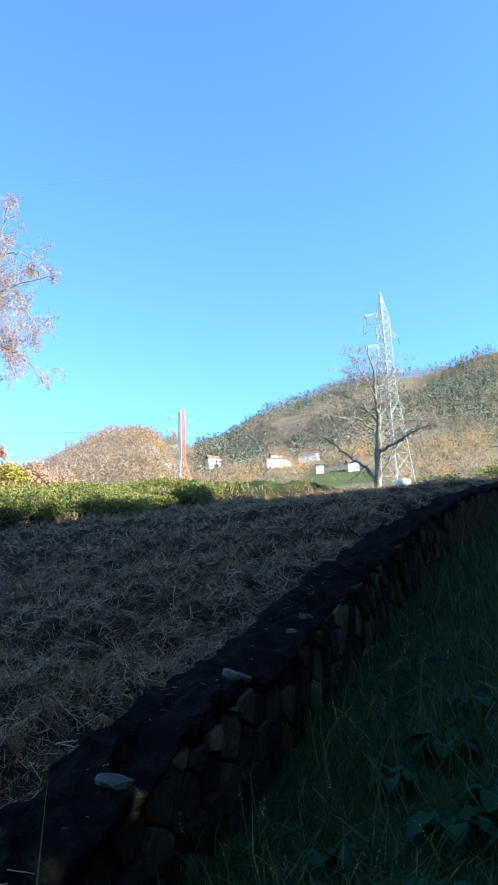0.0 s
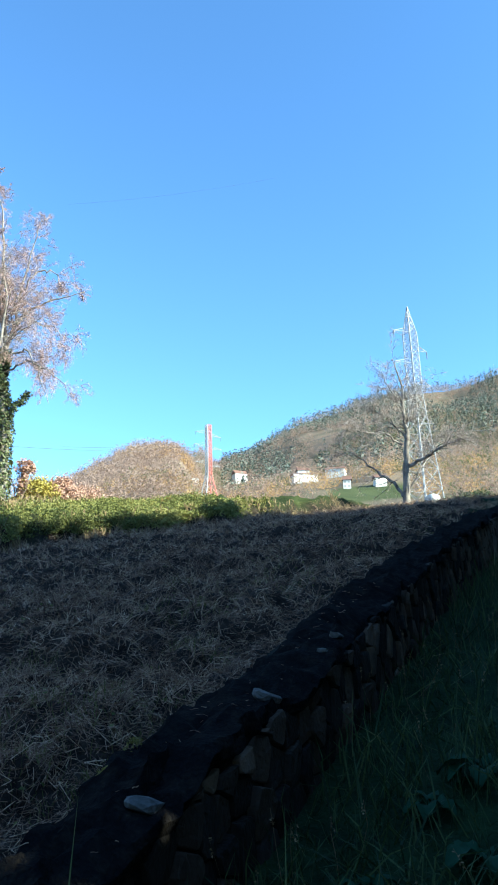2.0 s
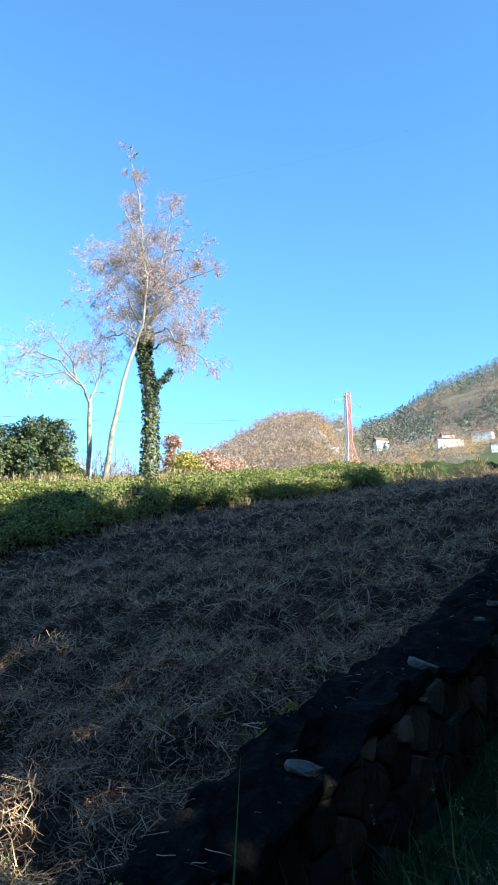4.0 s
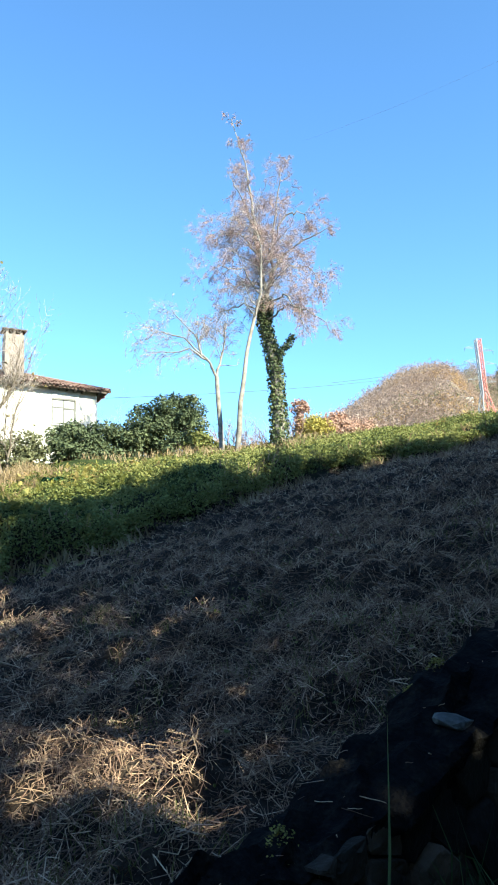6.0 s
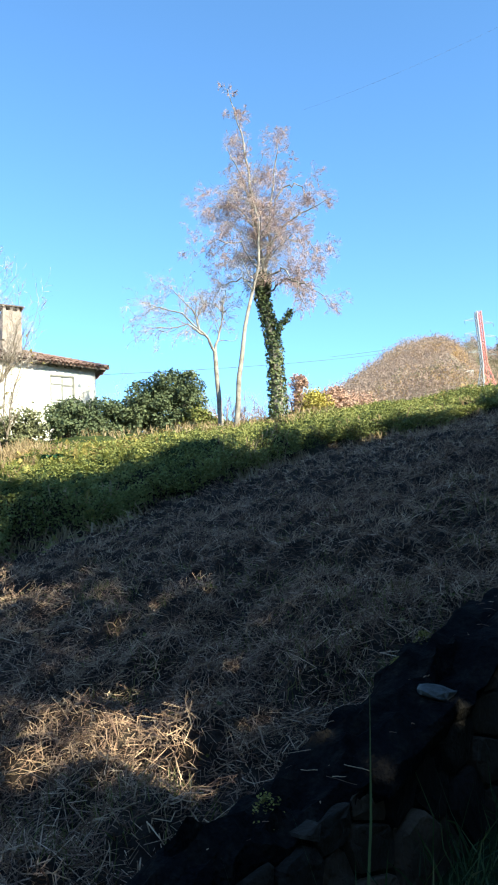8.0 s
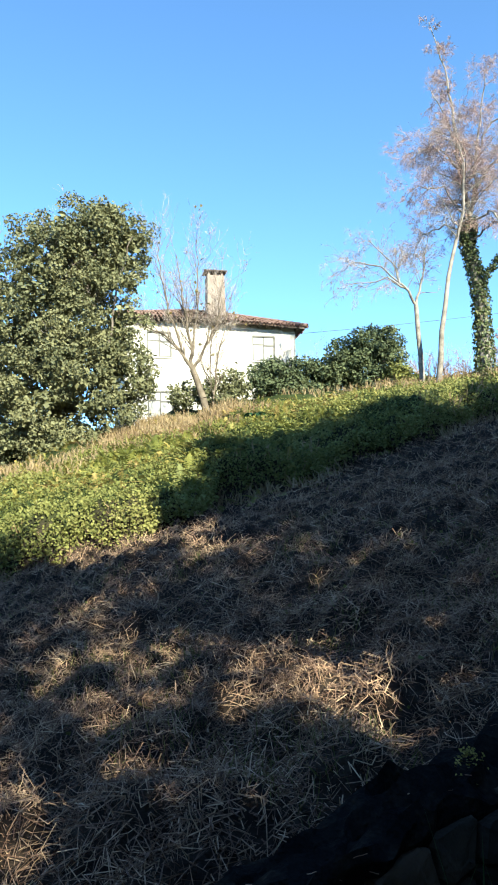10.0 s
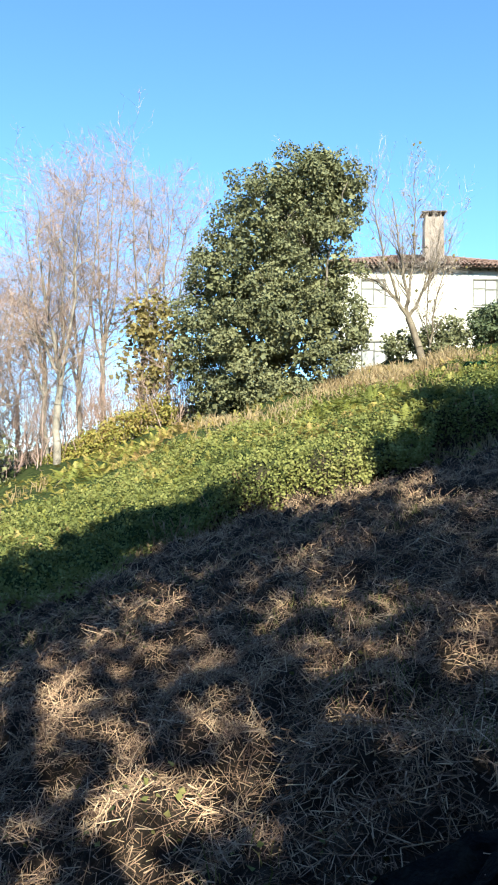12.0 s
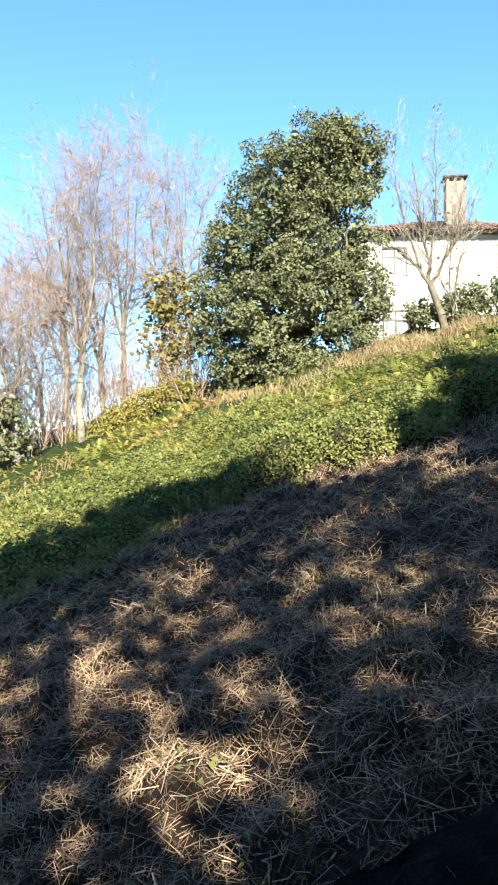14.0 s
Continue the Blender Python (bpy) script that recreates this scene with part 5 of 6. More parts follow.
def strips(roots, heads, length, thick, bend):
    """Twice-bowed flat stalks in three lengths, for those that lie about or are seen small."""
    n = len(roots)
    side = unit(np.cross(heads, rng.normal(size=(n, 3))))
    bow, sway = [unit(rng.normal(size=(n, 3)) * [1, 1, 0.5]) * (k * bend * length)[:, None] for k in (1.0, 0.6)]
    rows = []
    for t in (0.0, 0.33, 0.67, 1.0):
        p = roots + heads * (length * t)[:, None] + bow * math.sin(math.pi * t) + sway * math.sin(2 * math.pi * t)
        rows += [p - side * (thick * (1 - 0.3 * t))[:, None], p + side * (thick * (1 - 0.3 * t))[:, None]]
    v = np.stack(rows, 1).reshape(-1, 3)
    quads = np.array([[[0, 1, 3, 2], [2, 3, 5, 4], [4, 5, 7, 6]]])
    return v, (np.arange(n)[:, None, None] * 8 + quads).reshape(-1, 4)


def fan(r_lo, r_hi, n):
    """Places spread evenly over a part of a ring round the first eye."""
    r = np.sqrt(rng.uniform(r_lo ** 2, r_hi ** 2, n))
    a = np.radians(rng.uniform(-24, 84, n))
    return -r * np.sin(a), r * np.cos(a)


def stubble(name, r_lo, r_hi, per, lying, scale, label):
    i, j = [q.ravel() for q in np.meshgrid(np.arange(-80.0, 60), np.arange(-4.0, 80), indexing="ij")]
    x, y, size = crown_of(i, j)
    s, w = sw_of(x, y)
    r = np.hypot(x, y)
    ok = (w > WALL_BACK + 0.3) & (w < green_edge(s) + 0.1) & (r > r_lo) & (r < r_hi) & visible(x, y)
    x, y, size = x[ok], y[ok], size[ok]
    n = len(x)
    cx, cy, cv = np.repeat(x, per), np.repeat(y, per), np.repeat(size, per)
    lean = np.repeat(rng.normal(size=(n, 2)) * 0.35, per, 0)
    k = len(cx)
    off = rng.normal(size=(k, 2)) * (0.10 * cv)[:, None]
    px, py = cx + off[:, 0], cy + off[:, 1]
    heads = np.stack([off[:, 0] * 6 + lean[:, 0], off[:, 1] * 6 + lean[:, 1], np.full(k, 0.75)], 1) + rng.normal(size=(k, 3)) * 0.3
    heads[:, 2] = np.abs(heads[:, 2]) + 0.05
    length = rng.gamma(6, 0.021, k) * cv
    thick = rng.uniform(0.0014, 0.0038, k) * scale
    roots = np.stack([px, py, ground_level(px, py) - 0.03], 1)
    A = (roots, unit(heads), np.minimum(length, 0.19), thick, rng.choice([-1.0, 1.0], k) * rng.uniform(0.15, 0.75, k))
    # cut lengths lying over everything
    lx, ly = fan(r_lo, r_hi, lying * 3)
    s, w = sw_of(lx, ly)
    r = np.hypot(lx, ly)
    ok = (w > WALL_BACK - 0.04) & (w < green_edge(s) + 0.2) & (r > r_lo) & (r < r_hi) & visible(lx, ly)
    lx, ly = lx[ok][:lying], ly[ok][:lying]
    k = len(lx)
    heads = unit(np.stack([rng.normal(size=k), rng.normal(size=k), rng.normal(size=k) * 0.35], 1))
    length = np.minimum(rng.gamma(4, 0.026, k), 0.2) * scale
    tip_x, tip_y = lx + heads[:, 0] * length, ly + heads[:, 1] * length
    z0, z1 = ground_level(lx, ly), ground_level(tip_x, tip_y)
    up = rng.uniform(0.0, 0.05, k)
    roots = np.stack([lx, ly, z0 + up], 1)
    tips = np.stack([tip_x, tip_y, z1 + up + heads[:, 2] * 0.12], 1)
    B = (roots, unit(tips - roots), np.linalg.norm(tips - roots, axis=1), rng.uniform(0.0011, 0.0034, k) * scale, rng.choice([-1.0, 1.0], k) * rng.uniform(0.15, 0.6, k))
    for maker, rows, words in ((stalks if r_hi < 6 else strips, A, "standing in tufts"), (strips, B, "lying tangled on the ground")):
        v, f = maker(*rows)
        tagged(child(name, mesh_of(name, v, f, False), STALK), label + ", " + words, "stubble", kind="stuff")


stubble("bramble_stubble", 1.6, 5.2, 160, 17000, 0.85, "cut dry bramble stalks beside the wall")
stubble("bramble_stubble", 5.2, 11.0, 74, 20000, 1.15, "cut dry bramble stalks over the field")
stubble("bramble_stubble", 11.0, 33.0, 26, 9000, 2.0, "dry bramble stalks on the upper field")


def field_weeds():
    n = 6000
    x, y = rng.uniform(-13, 4, n * 6), rng.uniform(0, 18, n * 6)
    s, w = sw_of(x, y)
    ok = (w > WALL_BACK + 0.1) & (w < green_edge(s)) & (wave(x, y, 0.55) > 0.66) & visible(x, y)
    x, y = x[ok][:n], y[ok][:n]
    p = np.stack([x, y, ground_level(x, y) + rng.uniform(0.0, 0.08, len(x))], 1)
    tagged(leaf_part("field_weeds", p, rng.uniform(0.015, 0.035, len(x)), FIELD_GRASS, None, "small green weeds between the cut stalks", up=0.5, folded=True), category="weeds", kind="stuff")


field_weeds()


def field_grass():
    """Short yellowing grass in patches between the tufts."""
    n = 6000
    x, y = fan(1.8, 9, n * 8)
    s, w = sw_of(x, y)
    ok = (w > WALL_BACK + 0.3) & (w < green_edge(s)) & (wave(x + 13, y + 4, 0.62) > 0.7) & visible(x, y)
    x, y = x[ok][:n], y[ok][:n]
    n = len(x)
    root = np.stack([x, y, ground_level(x, y) - 0.01], 1)
    tip = root + np.stack([rng.normal(size=n) * 0.035, rng.normal(size=n) * 0.035, rng.uniform(0.04, 0.13, n)], 1)
    v, f = blades(root, tip, rng.uniform(0.003, 0.007, n), rng.normal(size=(n, 3)) * 0.012)
    tagged(child("field_grass", mesh_of("field_grass", v, f), FIELD_GRASS), "short yellow green grass between the cut stalks", "grass", kind="stuff")


field_grass()


def fine_litter():
    """Short broken bits that cover the soil between the stalks."""
    x, y = fan(1.6, 6.5, 150000)
    s, w = sw_of(x, y)
    ok = (w > WALL_BACK) & (w < green_edge(s) + 0.2) & visible(x, y)
    x, y = x[ok][:40000], y[ok][:40000]
    n = len(x)
    root = np.stack([x, y, ground_level(x, y) + rng.uniform(-0.01, 0.04, n)], 1)
    d = unit(np.stack([rng.normal(size=n), rng.normal(size=n), rng.normal(size=n) * 0.5], 1))
    L = rng.gamma(3, 0.022, n)
    seg = np.concatenate([root, root + d * L[:, None], np.full((n, 1), 0.0014) * rng.uniform(0.6, 1.6, (n, 1)), np.full((n, 1), 0.001)], 1)
    v, f = ribbons(seg)
    tagged(child("straw_litter", mesh_of("straw_litter", v, f), STALK), "broken dry straw covering the soil of the field", "litter", kind="stuff")


fine_litter()


# ---- creeper, bracken and dry grass on the bank ----
rng = np.random.default_rng(37)


def bank_places(n, d_lo, d_hi, s_lo=-9, s_hi=30):
    s = rng.uniform(s_lo, s_hi, n * 3)
    w = green_edge(s) + d_lo + (d_hi - d_lo) * rng.random(n * 3) ** 1.3
    x, y = xy_of(s, w)
    ok = visible(x, y)
    return x[ok][:n], y[ok][:n]


def creeper():
    """Small leaves over the cushions, and more that hang over their front and leave it hollow below."""
    spots = []
    for n, s_lo, s_hi in ((135000, -5, 10.5), (60000, 10.5, 25)):
        x, y = bank_places(n, -0.05, 8.5, s_lo, s_hi)
        spots.append(np.stack([x, y, ground_level(x, y) + np.abs(rng.normal(size=len(x))) * 0.07], 1))
    n = 34000
    s = rng.uniform(-5, 22, n)
    d = rng.uniform(-0.3, 0.25, n)
    edge = green_edge(s)
    x, y = xy_of(s, edge + d)
    foot, top = ground_level(*xy_of(s, edge - 0.3)), ground_level(*xy_of(s, edge + 0.42))
    z = foot + (top - foot) * rng.uniform(0.35, 1.05, n) * (0.75 + 0.25 * wave(s, d, 0.4))
    ok = visible(x, y)
    spots.append(np.stack([x, y, z], 1)[ok])
    p = np.concatenate(spots)
    x, y = p[:, 0], p[:, 1]
    tint = np.clip(0.1 + 0.45 * wave(x, y, 1.7) + 0.3 * wave(x, y, 0.4) + rng.normal(size=len(x)) * 0.17, 0, 1)
    size = 0.024 + 0.018 * rng.random(len(x)) + 0.0011 * np.hypot(x, y)
    tagged(leaf_part("creeper", p, size, CREEPER, None, "low green creeper in cushions over the bank", up=0.2, tint=tint), category="creeper", kind="stuff")


def frond_mesh(name, x, y, length, leaflets, warm):
    """Arching fern fronds: two rows of slim leaflets along a drooping midrib."""
    n = len(x)
    root = np.stack([x, y, ground_level(x, y)], 1)
    d = unit(np.stack([rng.normal(size=n), rng.normal(size=n), rng.uniform(0.5, 1.3, n)], 1))
    L = length * rng.uniform(0.6, 1.2, n)
    t = np.linspace(0.15, 1.0, leaflets)
    spine = root[:, None] + d[:, None] * (L[:, None] * t[None])[..., None]
    spine[..., 2] -= (L[:, None] * t[None] ** 2) * 0.4
    side = unit(np.cross(d, [0, 0, 1.0]))
    out = side[:, None] * np.where(np.arange(leaflets) % 2, 1.0, -1.0)[None, :, None]
    reach = (L[:, None] * 0.26 * (1.1 - t[None]))[..., None]
    tip = spine + (out + d[:, None] * 0.35 + [0, 0, -0.25]) * reach
    wid = d[:, None] * (L[:, None, None] * 0.02)
    v = np.stack([spine - wid, spine + wid, tip], 2).reshape(-1, 3)
    tint = np.repeat(np.clip(warm + wave(x, y, 2.1) + rng.normal(size=n) * 0.2, 0, 1), leaflets * 3)
    return mesh_of(name, v, np.arange(len(v)).reshape(-1, 3), False, tint)


def fronds(name, n, d_lo, d_hi, gap, length, mat, label, leaflets=14, s_lo=-9, s_hi=30, shift=0, warm=0.0):
    x, y = bank_places(n * 3, d_lo, d_hi, s_lo, s_hi)
    ok = wave(x + shift, y, 3.1) > gap
    tagged(child(name, frond_mesh(name, x[ok][:n], y[ok][:n], length, leaflets, warm), mat), label, "bracken", kind="stuff")


def bank_at(az, el):
    """Where a line of sight from the first eye meets the bank."""
    r = np.arange(11, 32, 0.1)
    x, y = -r * math.sin(radians(az)), r * math.cos(radians(az))
    k = int(np.argmax(np.degrees(np.arctan2(ground_level(x, y) - EYE, r)) >= el))
    return float(x[k]), float(y[k])


def fern_stand(az, el, n, spread, length, warm, label):
    x0, y0 = bank_at(az, el)
    x, y = x0 + rng.normal(size=n) * spread, y0 + rng.normal(size=n) * spread
    t = thing("fern", (x0, y0, float(ground_level(x0, y0))), label, "fern", "ferns on the bank")
    tagged(child("fronds", frond_mesh("fronds", x, y, length, 24, warm), BRACKEN, t), kind="stuff")


def dry_grass(name, n, d_lo, d_hi, gap, length, label, s_lo=-9, s_hi=30, shift=0):
    x, y = bank_places(n * 3, d_lo, d_hi, s_lo, s_hi)
    ok = wave(x + shift, y, 2.6) > gap
    x, y = x[ok][:n], y[ok][:n]
    n = len(x)
    root = np.stack([x, y, ground_level(x, y) - 0.03], 1)
    tip = root + np.stack([rng.normal(size=n) * 0.3, rng.normal(size=n) * 0.3, rng.uniform(0.6, 1.1, n)], 1) * length
    v, f = blades(root, tip, 0.02 + rng.random(n) * 0.02, np.stack([rng.normal(size=n) * 0.05, rng.normal(size=n) * 0.05, np.full(n, 0.06)], 1))
    tint = np.repeat(np.clip(wave(x, y, 1.5) + rng.normal(size=n) * 0.2, 0, 1), 5)
    tagged(child(name, mesh_of(name, v, f, False, tint), STRAW), label, "dry grass", kind="stuff")


creeper()
fronds("bracken", 3600, 3.0, 12.5, 0.25, 0.42, BRACKEN, "yellow and rust bracken below the house", leaflets=20, s_lo=1, s_hi=15, shift=51, warm=0.2)
fronds("bracken", 2600, 2.6, 15.0, 0.2, 0.40, BRACKEN, "yellow green bracken at the top of the bank", leaflets=20, s_lo=-9, s_hi=9, shift=23)
fronds("bracken", 3000, 2.0, 13.0, 0.4, 0.34, BRACKEN, "yellow green bracken fronds on the bank", leaflets=16)
for az_, el_, n_, w_, l_, warm_ in ((48.4, 6.1, 300, 0.9, 0.6, -0.25), (51.4, 5.8, 260, 0.8, 0.6, -0.2), (43.6, 6.6, 220, 0.8, 0.55, -0.25), (46.4, 8.0, 240, 0.9, 0.5, 0.45), (36.5, 8.7, 160, 0.8, 0.45, -0.2), (64.8, 3.6, 260, 0.9, 0.6, -0.2), (63.2, 5.4, 220, 0.9, 0.55, -0.1), (68.6, 2.0, 240, 0.8, 0.6, 0.35), (71.0, 0.6, 220, 0.8, 0.6, -0.1)):
    fern_stand(az_, el_, n_, w_, l_, warm_, "rust and tan bracken stand on the bank" if warm_ > 0.2 else "yellow green fern stand with arching fronds on the bank")
dry_grass("dry_grass", 2200, 6.0, 15.0, 0.6, 0.38, "tan dry grass below the house", s_lo=6, shift=40)
dry_grass("dry_grass", 2600, 8.0, 13.5, 0.5, 0.45, "orange tan dry grass under the laurels", s_lo=7, s_hi=20, shift=77)
dry_grass("dry_grass", 1500, 7.0, 19.0, 0.66, 0.4, "tan dry grass under the bare trees", s_lo=-9, s_hi=7, shift=61)
dry_grass("dry_grass", 1500, -0.5, 0.3, 0.5, 0.3, "tan dry grass along the field edge", shift=11)


# ---- turf on the path side ----
def turf():
    n = 60000
    s, w = rng.uniform(0.3, 22, n), rng.uniform(-2.2, 1.25, n)
    keep = (w < wall_front(s) - 0.05) & (rng.random(n) < np.clip(3.5 / (s + 1.5), 0.2, 1)) & (rng.random(n) < 0.3 + wave(s * 3, w * 3, 0.9))
    s, w = s[keep], w[keep]
    x, y = xy_of(s, w)
    n = len(x)
    root = np.stack([x, y, ground_level(x, y) - 0.01], 1)
    tip = root + np.stack([rng.normal(size=n) * 0.1, rng.normal(size=n) * 0.1, rng.gamma(5, 0.036, n) * (0.5 + wave(x + 2, y, 0.7)) * (1 + 0.03 * s)], 1)
    v, f = blades(root, tip, rng.uniform(0.003, 0.008, n) * (1 + 0.08 * s), np.stack([rng.normal(size=n) * 0.03, rng.normal(size=n) * 0.03, np.full(n, 0.03)], 1))
    tagged(child("grass", mesh_of("grass", v, f, False), GRASS), "tall dark green grass beside the wall", "grass", kind="stuff")


turf()


def seed_stems():
    n = 170
    s, w = rng.uniform(1.6, 9, n), rng.uniform(-1.4, 1.2, n)
    x, y = xy_of(s, w)
    roots = np.stack([x, y, ground_level(x, y)], 1)
    heads = unit(np.stack([rng.normal(size=n) * 0.3, rng.normal(size=n) * 0.3, np.ones(n)], 1))
    length = rng.uniform(0.18, 0.42, n)
    v, f = strips(roots, heads, length, rng.uniform(0.0012, 0.002, n), rng.normal(size=n) * 0.12)
    ob = tagged(child("seed_stems", mesh_of("seed_stems", v, f), STRAW), "tall dry grass stems with seed heads", "grass", kind="stuff")
    tip = roots + heads * length[:, None]
    k = np.repeat(np.arange(n), 7)
    tagged(leaf_part("seed_heads", tip[k] - heads[k] * rng.uniform(0, 0.06, len(k))[:, None], 0.007, STRAW, ob, long=1.8), kind="stuff")


seed_stems()


def dock_plant(s, w, n, size, label):
    x, y = xy_of(s, w)
    base = np.array((x, y, float(ground_level(x, y))))
    t = thing("dock_plant", base, label, "plant", "broad leaved plants in the grass")
    for k in range(n):
        a = 2 * math.pi * (k + rng.random() * 0.6) / n
        d = np.array((math.cos(a), math.sin(a), 0))
        sd = np.array((-math.sin(a), math.cos(a), 0))
        L = size * rng.uniform(0.7, 1.2)
        bm = bmesh.new()
        rows = []
        for q in np.linspace(0, 1, 7):
            c = base + d * L * (0.25 + q * 0.9) + np.array((0, 0, L * (0.35 + 0.55 * q - 0.75 * q * q)))
            half = L * 0.36 * math.sin(math.pi * min(q * 0.93 + 0.05, 1)) ** 0.7
            rows.append([bm.verts.new(c + sd * half * u + np.array((0, 0, abs(u) * half * 0.35 + rng.normal() * 0.006))) for u in (-1, -0.5, 0, 0.5, 1)])
        for r0, r1 in zip(rows[:-1], rows[1:]):
            for c in range(4):
                bm.faces.new((r0[c], r0[c + 1], r1[c + 1], r1[c]))
        leaf = part("leaf", bm, BROAD, t, shade_smooth=True)
        tube_part("leaf_stalk", [(*base, *(base + d * L * 0.25 + np.array((0, 0, L * 0.35))), 0.004, 0.003)], BROAD, leaf, 4)


for s_, w_, n_, z_ in ((2.55, 0.35, 6, 0.2), (2.2, 0.05, 6, 0.22), (2.9, 0.0, 5, 0.18), (2.0, 0.55, 5, 0.16), (3.3, 0.6, 6, 0.13), (2.45, -0.3, 6, 0.16), (3.2, 0.15, 7, 0.18), (3.55, 0.38, 6, 0.17), (3.75, -0.05, 7, 0.19), (3.0, 0.35, 6, 0.15), (4.3, 0.3, 6, 0.14), (2.75, 0.75, 5, 0.11)):
    dock_plant(s_, w_, n_, z_, "broad leaved green plant in the grass")

dock_plant(*[float(q) for q in sw_of(*bank_at(40.3, 9.0))], 14, 0.26, "large broad leaved green plant on the bank below the house")

# ---- the stone wall ----
rng = np.random.default_rng(43)
wall = thing("stone_wall", (*xy_of(0, 1.4), float(path_level(0))), "low old stone wall with black weathered coping", "wall", kind="structure")


def coping():
    s = np.concatenate([np.arange(-3.2, 1, 0.05), np.arange(1, 7, 0.018), np.arange(7, 12, 0.05), np.arange(12, 33, 0.2)])
    slab = np.floor(s / 0.47 + 0.6 * wave(s, s * 0, 0.9)).astype(int)
    step, jut = 0.05 * (LATTICE[slab % 64, 3] - 0.5), 0.07 * (LATTICE[slab % 64, 9] - 0.5)
    # share of the way from face to field side, offset outwards, drop from the top
    prof = [(0, 0.06, -0.20), (0, 0.02, -0.10), (0, -0.02, -0.075), (0, -0.025, -0.03), (0, 0.005, 0.0), (0.18, 0, 0.012), (0.34, 0, 0.01), (0.5, 0, 0.018), (0.66, 0, 0.008), (0.84, 0, 0.0), (1, 0, -0.03), (1, 0.02, -0.3), (1, 0.02, -0.75)]
    face = wall_front(s)
    v = []
    for k, (share, out, dz) in enumerate(prof):
        w = WALL_FRONT + share * (WALL_BACK - WALL_FRONT)
        ww = face + share * (WALL_BACK - face) + out + 0.07 * (wave(s * 1.0, s * 0 + k * 0.25, 0.27) - 0.5) + 0.035 * (wave(s, s * 0 + k * 0.11, 0.06) - 0.5) + (jut if k < 5 else 0)
        top = 1.0 if 0 < k < 11 else 0.3
        zz = wall_top(s) + dz + top * (step + 0.08 * (wave(s, s * 0 + w * 2.0, 0.42) - 0.5) + 0.09 * (wave(s + 7, s * 0 + w * 6, 0.17) - 0.5) + 0.05 * (wave(s + 3, s * 0 + w * 9, 0.06) - 0.5))
        x, y = xy_of(s, ww)
        v.append(np.stack([x, y, zz], 1))
    v = np.stack(v, 1)
    n, m = v.shape[:2]
    i, j = np.meshgrid(np.arange(n - 1), np.arange(m - 1), indexing="ij")
    a = i * m + j
    child("coping", mesh_of("coping", v.reshape(-1, 3), np.stack([a, a + 1, a + m + 1, a + m], -1).reshape(-1, 4)), COPING, wall, "black weathered cement coping, deepened for shade")


def core():
    s = np.arange(-3.2, 33, 0.4)
    w0, w1 = wall_front(s) + 0.035, WALL_BACK
    v = []
    for w, lift in ((w0 - 0.05, -9), (w0, 0), (w1, 0), (w1, -9)):
        x, y = xy_of(s, w)
        z = wall_top(s) - 0.06 if lift == 0 else path_level(s) - 0.25
        v.append(np.stack([x, y, z], 1))
    v = np.stack(v, 1)
    n, m = v.shape[:2]
    i, j = np.meshgrid(np.arange(n - 1), np.arange(m - 1), indexing="ij")
    a = i * m + j
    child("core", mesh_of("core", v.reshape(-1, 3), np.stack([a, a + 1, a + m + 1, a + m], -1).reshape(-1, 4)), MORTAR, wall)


def face_stone(corners, proud):
    """An irregular stone in the wall's face: its outline (along, up) has blunted corners and bellies out."""
    c = np.array(corners, float)
    n = len(c)
    ring = []
    for k in range(n):
        a, b, d = c[k - 1], c[k], c[(k + 1) % n]
        ring += [b + (a - b) * rng.uniform(0.05, 0.2), b + (d - b) * rng.uniform(0.05, 0.2)]
    ring = np.array(ring)
    mid = ring.mean(0)
    tip = rng.normal(size=2) * 0.06

    def to_world(p, out):
        x, y = xy_of(p[0], wall_front(p[0]) - out - (p - mid) @ tip)
        return (float(x), float(y), float(p[1]))
    bm = bmesh.new()
    rows = []
    for share, out in ((1.0, -1.0), (0.985, 0.5), (0.92, 0.9), (0.5, 1.0)):
        rows.append([bm.verts.new(to_world(mid + (p - mid) * share, (proud * out if out > 0 else -0.06) + rng.normal() * 0.003)) for p in ring])
    for r0, r1 in zip(rows[:-1], rows[1:]):
        for k in range(2 * n):
            bm.faces.new((r0[k], r0[(k + 1) % (2 * n)], r1[(k + 1) % (2 * n)], r1[k]))
    bm.faces.new(rows[-1])
    return bm


def clip(poly, p, n):
    """The part of a convex outline on the near side of a line."""
    out = []
    for a, b in zip(poly, np.roll(poly, -1, 0)):
        da, db = (a - p) @ n, (b - p) @ n
        if da <= 0:
            out.append(a)
        if da * db < 0:
            out.append(a + (b - a) * da / (da - db))
    return np.array(out)


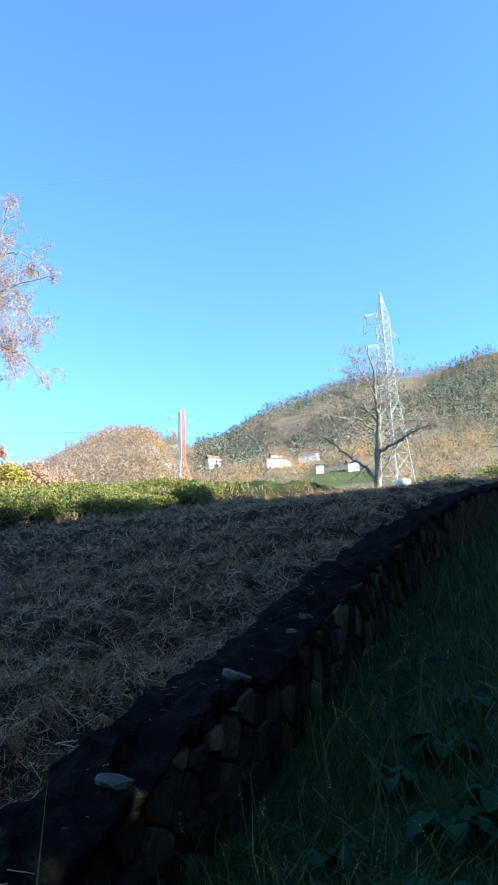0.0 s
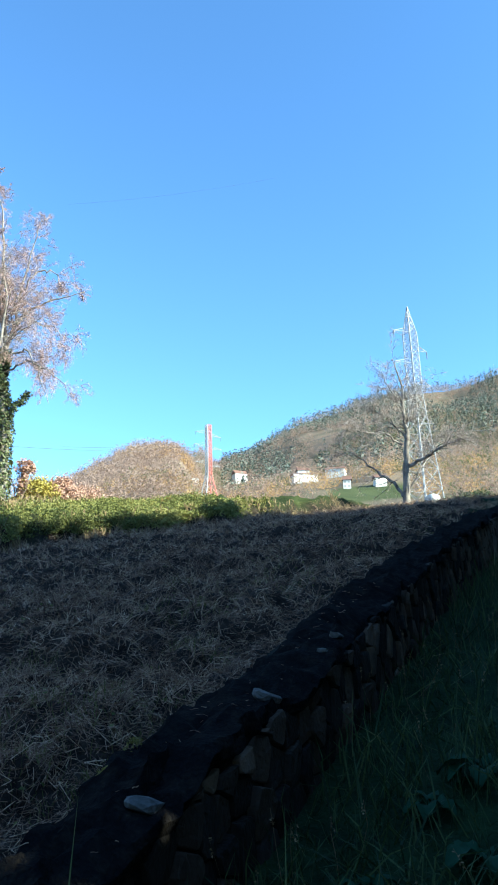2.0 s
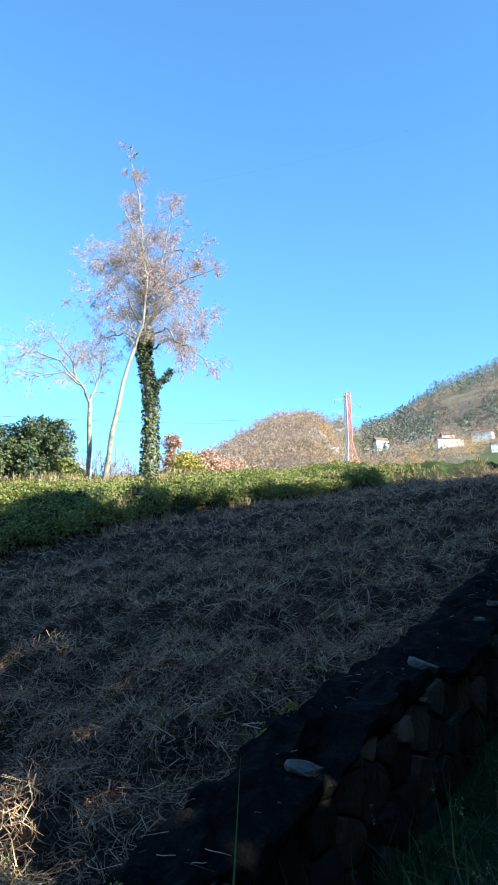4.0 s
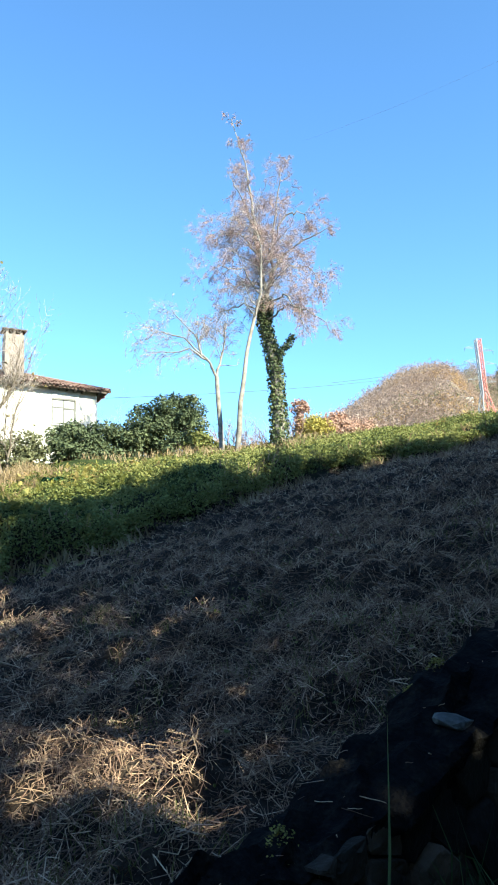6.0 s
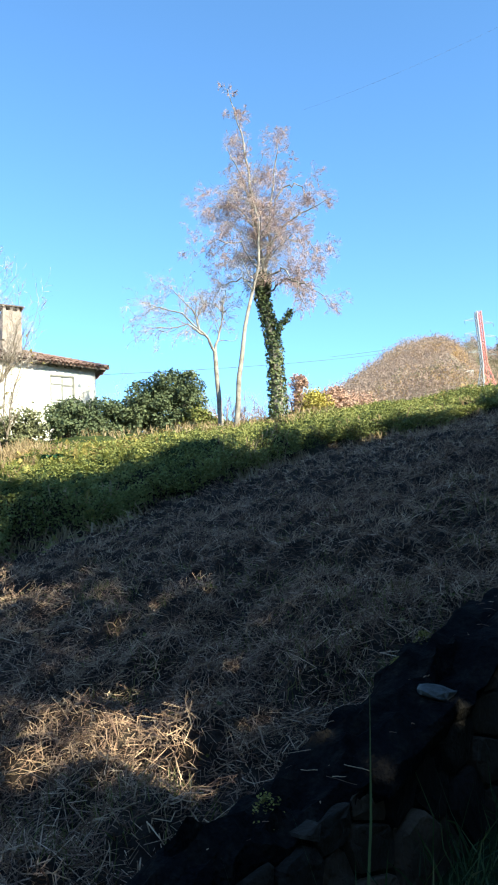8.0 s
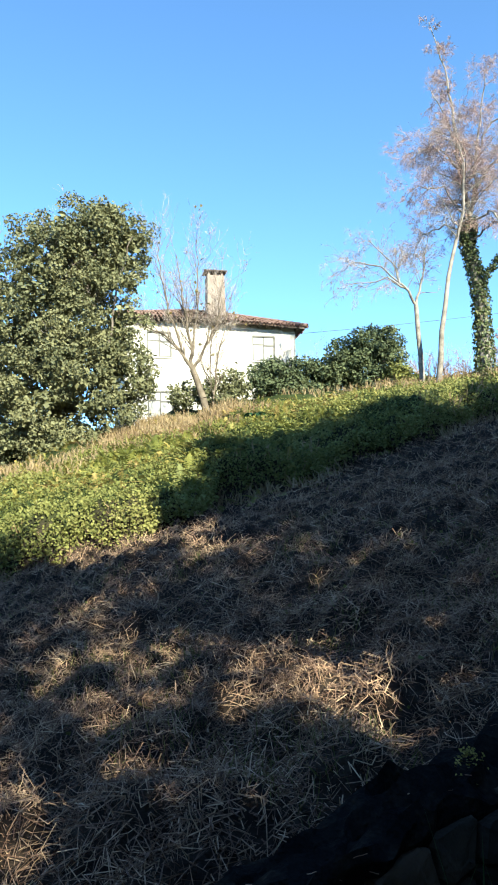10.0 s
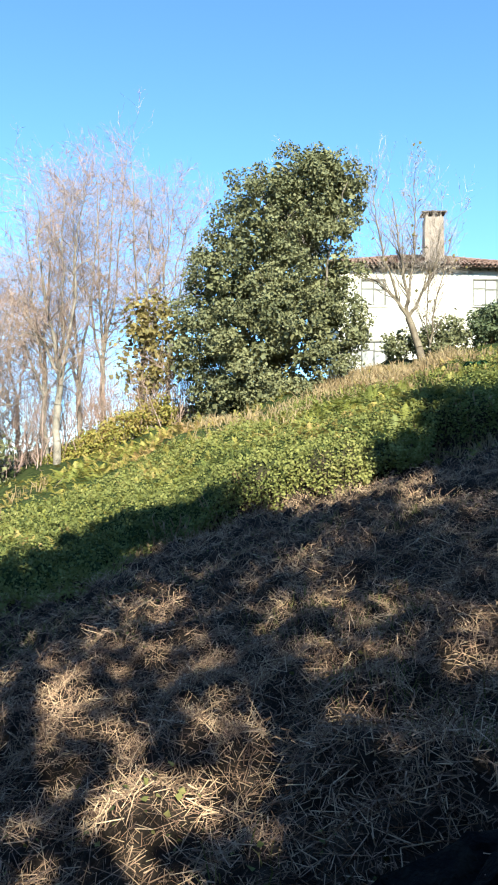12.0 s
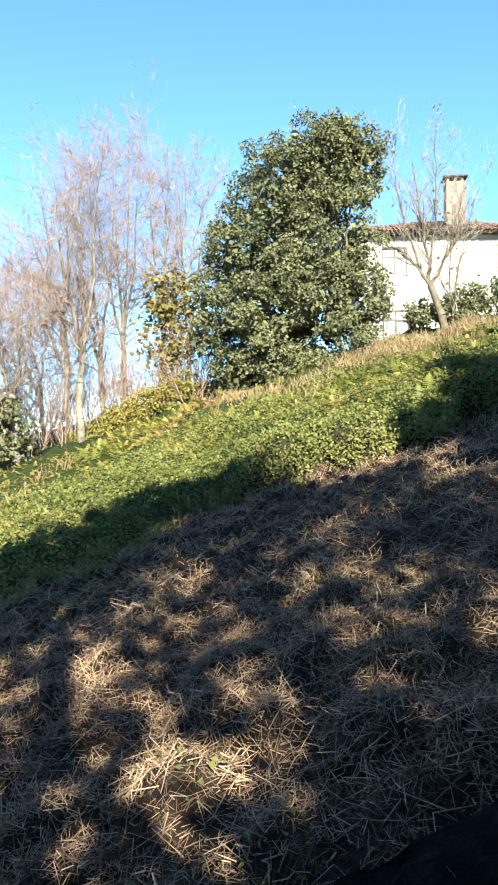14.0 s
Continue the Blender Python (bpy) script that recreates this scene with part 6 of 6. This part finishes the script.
def face_stones():
    """Random rubble over the wall's face, in reach as single stones and farther off as one mesh."""
    single, rest, seeds = [], [], []
    s, k = -2.4, 0
    while s < 29:
        wide = 0.115 + 0.075 * rng.random() + (0.07 if s > 13 else 0)
        z, hi = path_level(s) - 0.08 + 0.16 * rng.random() * (k % 2), wall_top(s)
        while z < hi:
            tall = rng.uniform(0.11, 0.27)
            seeds.append((s + wide * rng.uniform(0.25, 0.75), z + tall / 2))
            z += tall
        s, k = s + wide, k + 1
    P = np.array(seeds)
    flat = np.array((1.25, 1.0))        # the stones stand on end, taller than wide
    for q in P:
        poly = q + np.array([(-0.25, -0.25), (0.25, -0.25), (0.25, 0.25), (-0.25, 0.25)])
        for o in P[np.hypot(*(P - q).T) < 0.5]:
            d = o - q
            L = np.hypot(*d)
            if L > 0:
                n = d * flat ** 2
                n = n / np.hypot(*n)
                poly = clip(poly, q + d / 2 - n * rng.uniform(0.003, 0.009), n)
        if len(poly) < 3:
            continue
        s = q[0]
        slope = np.array((-(0.29 - 0.0048 * s), 1.0))
        poly = clip(poly, np.array((s, wall_top(s) - 0.06 + rng.normal() * 0.015)), slope / np.hypot(*slope))
        poly = clip(poly, np.array((s, path_level(s) - 0.12)), np.array((0.0, -1.0)))
        if len(poly) < 3:
            continue
        (single if 1.0 < s < 11.0 and len(single) < 300 else rest).append((poly, rng.uniform(0.0, 0.035)))
    for q, proud in single:
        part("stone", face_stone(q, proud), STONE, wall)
    verts, faces = [], []
    for q, proud in rest:
        bm = face_stone(q, proud)
        bm.verts.index_update()
        base = len(verts)
        verts += [tuple(v.co) for v in bm.verts]
        faces += [[base + v.index for v in f.verts] for f in bm.faces]
        bm.free()
    me = bpy.data.meshes.new("far_stones")
    me.from_pydata(verts, [], faces)
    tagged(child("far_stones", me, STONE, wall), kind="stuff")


coping()
core()
face_stones()


def set_stone(s, w, size, turn, mat, label):
    """A pale stone let into the coping."""
    x, y = xy_of(s, w)
    bm = bmesh.new()
    bmesh.ops.create_icosphere(bm, subdivisions=2, radius=0.6)
    for v in bm.verts:
        c = v.co.copy()
        v.co = Vector([math.copysign(abs(q) ** 0.6, q) * k + rng.normal() * 0.004 for q, k in zip(c, size)])
    bmesh.ops.transform(bm, matrix=pose(float(x), float(y), float(wall_top(s)) + 0.002, 14, 10, 70 + turn), verts=bm.verts)
    part("capstone", bm, mat, wall, label)


set_stone(2.25, 1.335, (0.115, 0.075, 0.03), 12, PALE_STONE, "pale weathered capstone")
set_stone(3.24, 1.28, (0.13, 0.08, 0.03), -5, PALE_STONE, "pale lichened capstone")
set_stone(3.96, 1.23, (0.06, 0.045, 0.025), 8, PALE_STONE, "pale lichened capstone")
set_stone(4.28, 1.23, (0.075, 0.05, 0.025), -8, PALE_STONE, "pale lichened capstone")


def moss_patch(az, el, r, spread, n):
    c = at(az, el, r)
    p = c + rng.normal(size=(n, 3)) * [spread, spread, 0.008]
    s, w = sw_of(p[:, 0], p[:, 1])
    off = (p - c)[:, :2]
    p[:, 2] = wall_top(s) + 0.045 - 12 * (off ** 2).sum(1) * (0.03 / spread) + rng.normal(size=n) * 0.006
    tagged(leaf_part("moss", p, 0.008, MOSS, wall, "yellow green moss cushion", up=0.6), kind="stuff")


moss_patch(13.4, -7.6, 2.85, 0.028, 1400)
moss_patch(11.5, -6.4, 3.1, 0.02, 250)
moss_patch(24.0, -17.0, 2.1, 0.02, 150)


def litter_on_wall():
    n = 150
    s, w = rng.uniform(0.3, 6, n), rng.uniform(WALL_FRONT, WALL_BACK, n)
    x, y = xy_of(s, w)
    d = unit(np.stack([rng.normal(size=n), rng.normal(size=n), rng.normal(size=n) * 0.12 + 0.27 * 0.0], 1))
    root = np.stack([x, y, wall_top(s) + 0.03 + rng.normal(size=n) * 0.012], 1)
    v, f = stalks(root, d, rng.gamma(3, 0.012, n), rng.uniform(0.0008, 0.0018, n), rng.normal(size=n) * 0.15)
    tagged(child("straw_litter", mesh_of("straw_litter", v, f), STALK), "dry twigs and straw scattered on the coping", "litter", kind="stuff")


litter_on_wall()
